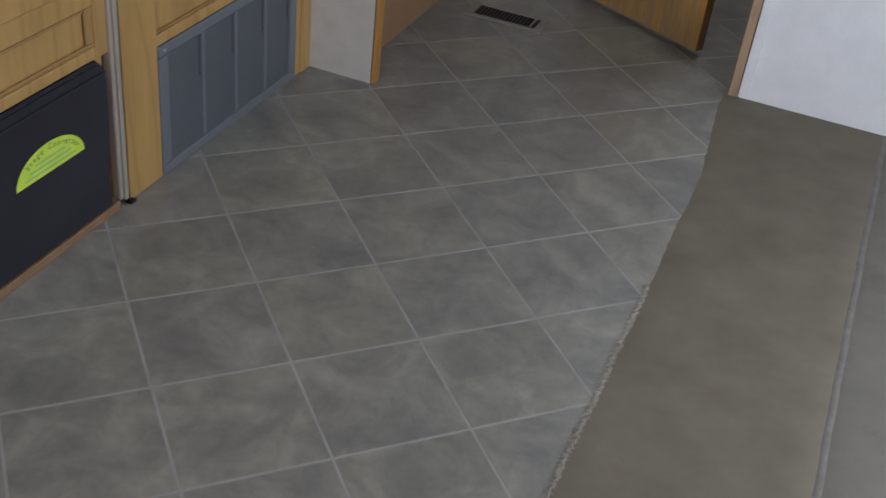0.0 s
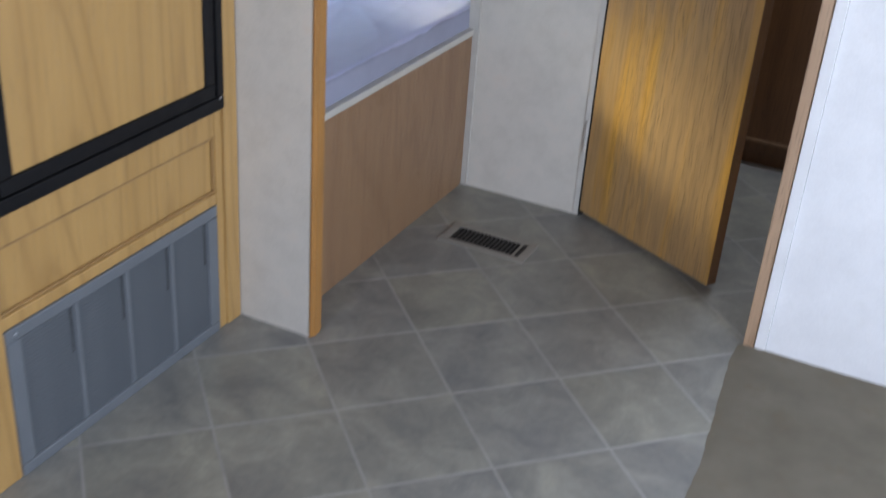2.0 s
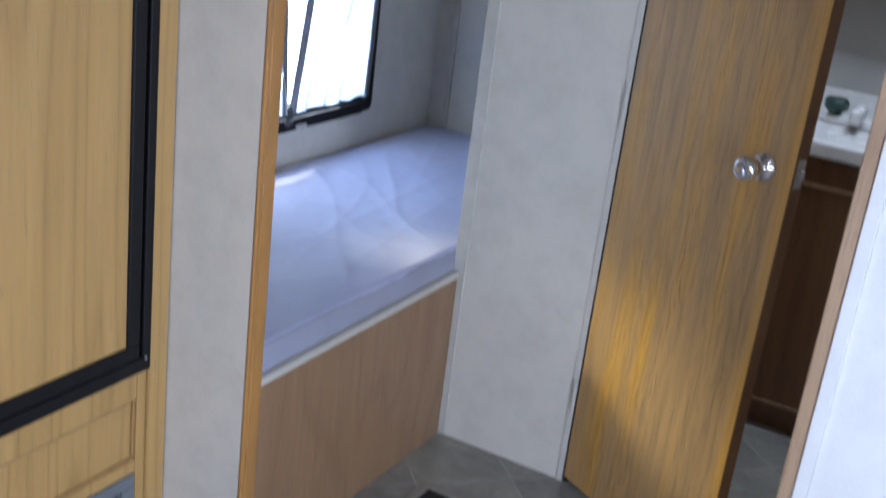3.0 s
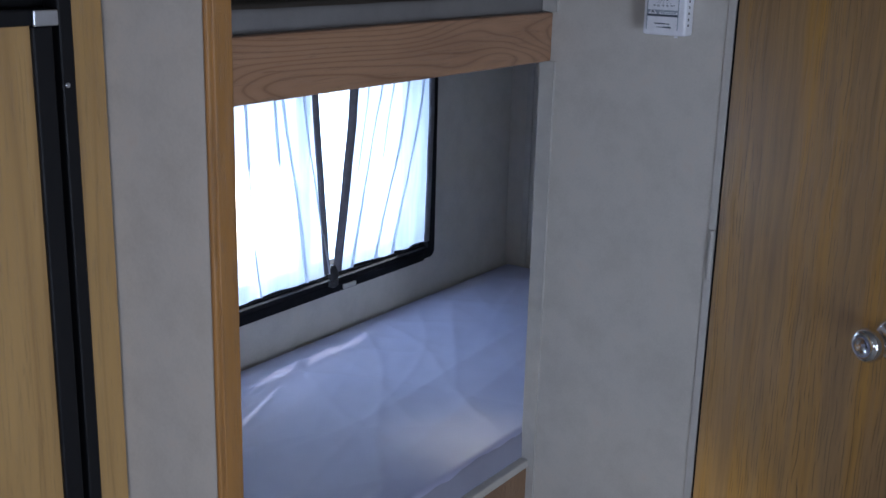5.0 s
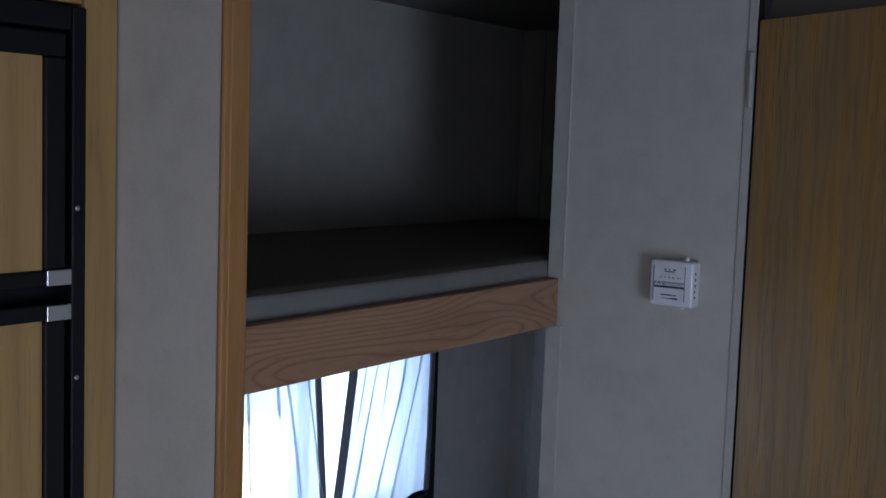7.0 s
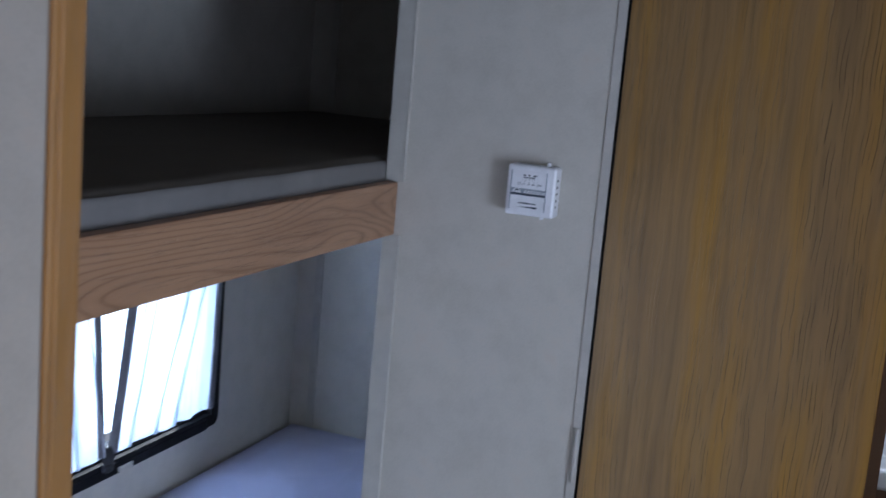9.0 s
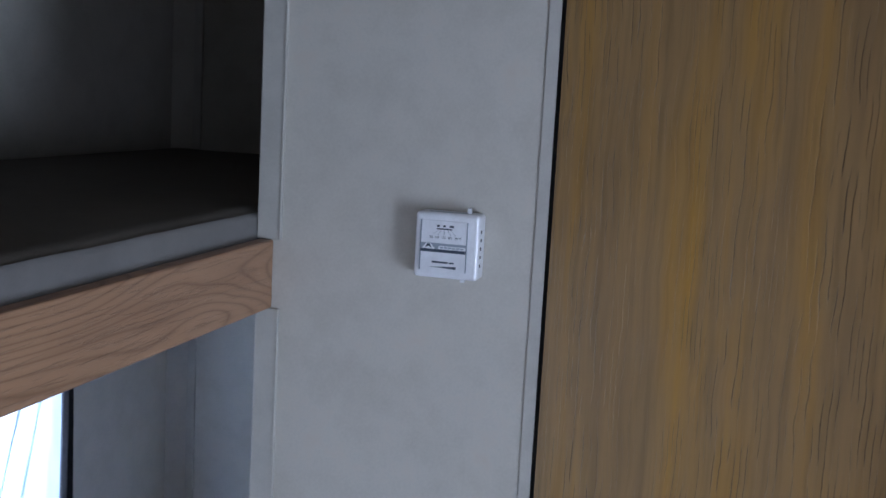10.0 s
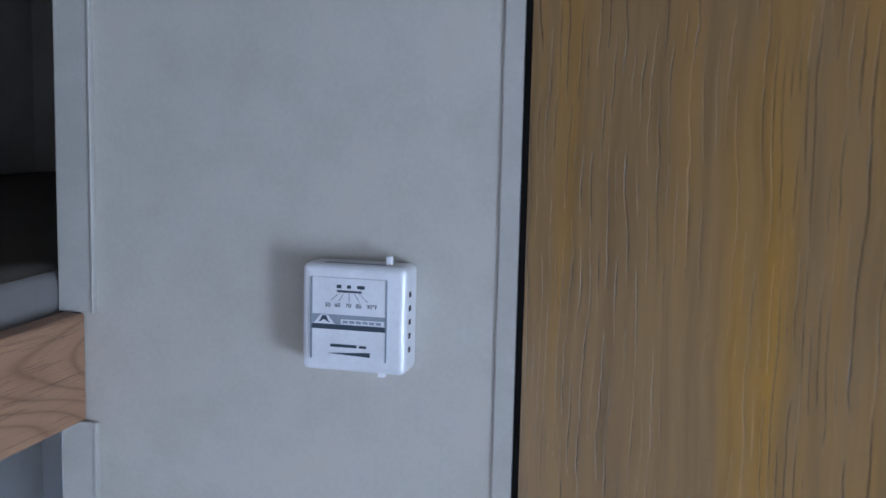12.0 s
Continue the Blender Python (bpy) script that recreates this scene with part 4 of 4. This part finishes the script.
for x in (-0.545, -0.395):
    k = lathe([(0.018, 0), (0.020, 0.006), (0.034, 0.016), (0.036, 0.036), (0.028, 0.048), (0.010, 0.050)], 8)
    bmesh.ops.translate(k, verts=k.verts[:], vec=(x, 4.42, 0.9245))
    part("knob", k, M_FAUCET_KNOB, fc, "dark green faceted knob")
solid("wall_bath_rear", cuboid(-1.2095, 1.2, YB - 0.012, YB - 0.001, 0.975, HC), M_BATH_WALL, "grey bathroom wall above the vanity", "wall", "structure")
mc = thing("medicine_cabinet", (-0.4, 4.5, 1.27), "dark wooden bathroom wall cabinet with a pale lower edge", "cabinet")
part("body", cuboid(-1.0, 0.2, 4.43, YB - 0.013, 1.275, 1.95, 0.003), M_VANITY, mc)
part("edge_strip", cuboid(-1.0, 0.2, 4.425, 4.4295, 1.268, 1.280, 0.001), M_WHITE_TRIM, mc, "pale lower edge strip")
wl = lathe([(0.010, 0), (0.012, 0.004), (0.008, 0.016), (0.011, 0.022), (0.004, 0.026)], 14)
bmesh.ops.rotate(wl, verts=wl.verts[:], matrix=Matrix.Rotation(radians(90), 3, "X"))
bmesh.ops.translate(wl, verts=wl.verts[:], vec=(-0.43, 4.4285, 1.31))
part("knob", wl, M_CHROME, mc, "small chrome knob", smooth=True)

# ---- floor register ----
rg = thing("floor_register", (-0.995, 3.185, 0), "taupe metal floor register with a dark louvre", "floor vent")
R0, R1, Q0, Q1 = -1.127, -0.873, 3.127, 3.246
# Flat black sheet stands for the unlit duct under the fins
part("dark_sheet", cuboid(R0 + 0.02, R1 - 0.02, Q0 + 0.018, Q1 - 0.018, 0.0002, 0.0012), M_DARK, rg)
for a, b, c0, c1 in ((R0, R1, Q0, Q0 + 0.020), (R0, R1, Q1 - 0.020, Q1), (R0, R0 + 0.024, Q0 + 0.0205, Q1 - 0.0205), (R1 - 0.024, R1, Q0 + 0.0205, Q1 - 0.0205)):
    part("flange", cuboid(a, b, c0, c1, 0.0, 0.006, 0.002), M_VENT, rg)
fin = mesh_of("fin", cuboid(-0.0022, 0.0022, -0.0385, 0.0385, 0.0013, 0.0042, 0.0006, 1), M_FIN)
nf = 17
for k in range(nf):
    f = new("fin", fin)
    f.parent = rg
    f.location = (R0 + 0.030 + (R1 - R0 - 0.060) * k / (nf - 1) + 0.995, 3.187 - 3.185, 0)
part("damper_lever", cuboid(-0.915, -0.908, 3.15, 3.224, 0.0049, 0.0075, 0.001), M_VENT, rg)

# ---- thermostat ----
TX0, TX1, TZ0, TZ1, TY0, TY1 = -1.016, -0.932, 1.418, 1.502, 3.460, 3.4945
th = thing("thermostat", (-0.981, 3.4945, 1.458), "white plastic wall thermostat with slots and a printed dial", "thermostat")
body = cuboid(TX0, TX1, TY0, TY1, TZ0, TZ1, 0.0055, 4)
part("body", body, M_PLASTIC, th, smooth=False)
fx0, fx1, fz0, fz1 = TX0 + 0.009, TX1 - 0.016, TZ0 + 0.010, TZ1 - 0.010
fp = part("face_plate", cuboid(fx0, fx1, TY0 - 0.0012, TY0 - 0.0001, fz0, fz1, 0.0005), M_LABEL, th, "pale printed face plate")
yf = TY0 - 0.0013
part("face_rim", cuboid(fx0 - 0.0012, fx0 - 0.0002, yf - 0.0006, TY0 - 0.0001, fz0, fz1), M_INK_GREY, th)
part("face_rim", cuboid(fx1 + 0.0002, fx1 + 0.0012, yf - 0.0006, TY0 - 0.0001, fz0, fz1), M_INK_GREY, th)
W = fx1 - fx0


def fx(u):
    return fx0 + u * W


def fz(w):
    return fz1 - w * (fz1 - fz0)


# scale with ticks and numbers
tick = [(fx(0.34), fx(0.68), fz(0.175), fz(0.150))]
part("scale_bar", bars(tick, y=yf), M_INK, fp)
marks = bmesh.new()
for ua, ub_ in ((0.38, 0.25), (0.44, 0.37), (0.51, 0.51), (0.58, 0.65), (0.64, 0.77)):
    a, b = Vector((fx(ua), yf - 0.0002, fz(0.18))), Vector((fx(ub_), yf - 0.0002, fz(0.285)))
    side = Vector((0.00022, 0, 0))
    marks.faces.new([marks.verts.new(q) for q in (a - side, a + side, b + side, b - side)])
part("pointer_line", marks, M_INK, fp)
for txt, u, w, s in (("50", 0.22, 0.335, 0.0046), ("60", 0.35, 0.335, 0.0046), ("70", 0.50, 0.335, 0.0046), ("80", 0.64, 0.335, 0.0046), ("90°F", 0.82, 0.335, 0.0046)):
    lt = lettering(txt, s)
    bmesh.ops.translate(lt, verts=lt.verts[:], vec=(fx(u), yf - 0.0002, fz(w)))
    part("number", lt, M_INK, fp)
part("print_bar", bars([(fx(0.34), fx(0.40), fz(0.125), fz(0.085)), (fx(0.48), fx(0.53), fz(0.125), fz(0.085)), (fx(0.62), fx(0.72), fz(0.125), fz(0.085))], y=yf), M_INK, fp)
# band with a plain emblem and an unreadable line
part("band", bars([(fx(0.0), fx(1.0), fz(0.565), fz(0.45))], y=yf, t=0.0003), M_INK_GREY, fp)
part("band_line", bars([(fx(0.0), fx(1.0), fz(0.63), fz(0.57))], y=yf, t=0.0005), M_INK, fp)
em = extrude_poly([(fx(0.03), yf - 0.0004, fz(0.565)), (fx(0.12), yf - 0.0004, fz(0.455)), (fx(0.22), yf - 0.0004, fz(0.455)), (fx(0.32), yf - 0.0004, fz(0.565))], (0, -0.0003, 0))
part("emblem", em, M_LABEL, fp)
em = extrude_poly([(fx(0.10), yf - 0.0009, fz(0.55)), (fx(0.15), yf - 0.0009, fz(0.465)), (fx(0.20), yf - 0.0009, fz(0.465)), (fx(0.25), yf - 0.0009, fz(0.55)), (fx(0.175), yf - 0.0009, fz(0.51))], (0, -0.0002, 0))
part("emblem_mark", em, M_INK, fp)
part("print_panel", bars([(fx(0.40), fx(0.99), fz(0.56), fz(0.50))], y=yf - 0.0004), M_LABEL, fp)
part("print_bar", bars([(fx(0.43 + 0.09 * k), fx(0.43 + 0.09 * k + 0.07), fz(0.545), fz(0.515)) for k in range(6)], y=yf - 0.0009), M_INK_GREY, fp)
part("print_bar", bars([(fx(0.26), fx(0.62), fz(0.845), fz(0.81)), (fx(0.65), fx(0.75), fz(0.845), fz(0.815))], y=yf), M_INK, fp)
wedge = extrude_poly([(fx(0.22), yf - 0.0001, fz(0.925)), (fx(0.80), yf - 0.0001, fz(0.895)), (fx(0.80), yf - 0.0001, fz(0.95))], (0, -0.0003, 0))
part("print_wedge", wedge, M_INK, fp)
for k in range(5):
    z = TZ0 + 0.019 + k * 0.0108
    part("side_slot", cuboid(TX1 - 0.0004, TX1 + 0.0003, TY0 + 0.0085, TY0 + 0.0135, z - 0.0018, z + 0.0022), M_BLACK, th)
part("top_slot", cuboid(TX0 + 0.016, TX1 - 0.018, TY0 + 0.007, TY0 + 0.012, TZ1 - 0.0004, TZ1 + 0.0003), M_INK_GREY, th)
part("set_lever", cuboid(TX1 - 0.019, TX1 - 0.0135, TY0 + 0.007, TY0 + 0.012, TZ1 + 0.0004, TZ1 + 0.0075, 0.0012), M_PLASTIC, th)
part("fan_lever", cuboid(TX1 - 0.024, TX1 - 0.018, TY0 + 0.007, TY0 + 0.012, TZ0 - 0.004, TZ0 - 0.0002, 0.001), M_PLASTIC, th)

# ---- floor tiles, laid on the diagonal ----
TILE, GX, GY = 0.2585, -0.594, 1.583
H = TILE / math.sqrt(2)


def clip_poly(poly, axis, limit, keep_less):
    out = []
    for a, b in zip(poly, poly[1:] + poly[:1]):
        ia, ib = (a[axis] <= limit) == keep_less, (b[axis] <= limit) == keep_less
        if ia:
            out.append(a)
        if ia != ib:
            k = (limit - a[axis]) / (b[axis] - a[axis])
            out.append((a[0] + k * (b[0] - a[0]), a[1] + k * (b[1] - a[1])))
    return out


def tile_mesh(poly):
    """A thin tile with a worn, sloping rim, from its outline round its own middle."""
    cx, cy = sum(q[0] for q in poly) / len(poly), sum(q[1] for q in poly) / len(poly)
    bm = bmesh.new()
    loops = []
    for shrink, z in ((0.0, -0.0012), (0.0005, -0.0002), (0.0018, 0.0)):
        loop = []
        for q in poly:
            d = Vector((q[0] - cx, q[1] - cy))
            loop.append(bm.verts.new((q[0] - d.x / max(d.length, 1e-6) * shrink * 1.4, q[1] - d.y / max(d.length, 1e-6) * shrink * 1.4, z)))
        loops.append(loop)
    for a, b in zip(loops, loops[1:]):
        for i in range(len(a)):
            bm.faces.new((a[i], a[(i + 1) % len(a)], b[(i + 1) % len(a)], b[i]))
    bm.faces.new(loops[-1])
    return mesh_of("tile", bm, M_TILE)


RX0, RX1, RY0, RY1 = -1.40, -0.215, -0.55, 4.16
gap = 0.0034
whole = [(H - gap, 0), (0, H - gap), (-(H - gap), 0), (0, -(H - gap))]
whole_me = tile_mesh(whole)
for i in range(-14, 15):
    for j in range(-14, 15):
        # corner (GX, GY) is a joint crossing, so middles sit half a diagonal off
        cx, cy = GX + (i - j) * H + 0.0, GY + (i + j) * H + H
        if not (RX0 - H < cx < RX1 + H and RY0 - H < cy < RY1 + H):
            continue
        pts = [(cx + q[0], cy + q[1]) for q in whole]
        inside = all(RX0 < q[0] < RX1 and RY0 < q[1] < RY1 for q in pts)
        if inside:
            tl_ob = new("tile", whole_me)
        else:
            for axis, lim, less in ((0, RX1, True), (0, RX0, False), (1, RY1, True), (1, RY0, False)):
                pts = clip_poly(pts, axis, lim, less) if len(pts) > 2 else pts
            if len(pts) < 3:
                continue
            tl_ob = new("tile", tile_mesh([(q[0] - cx, q[1] - cy) for q in pts]))
        tl_ob.parent = floor
        tl_ob.location = (cx, cy, 0)
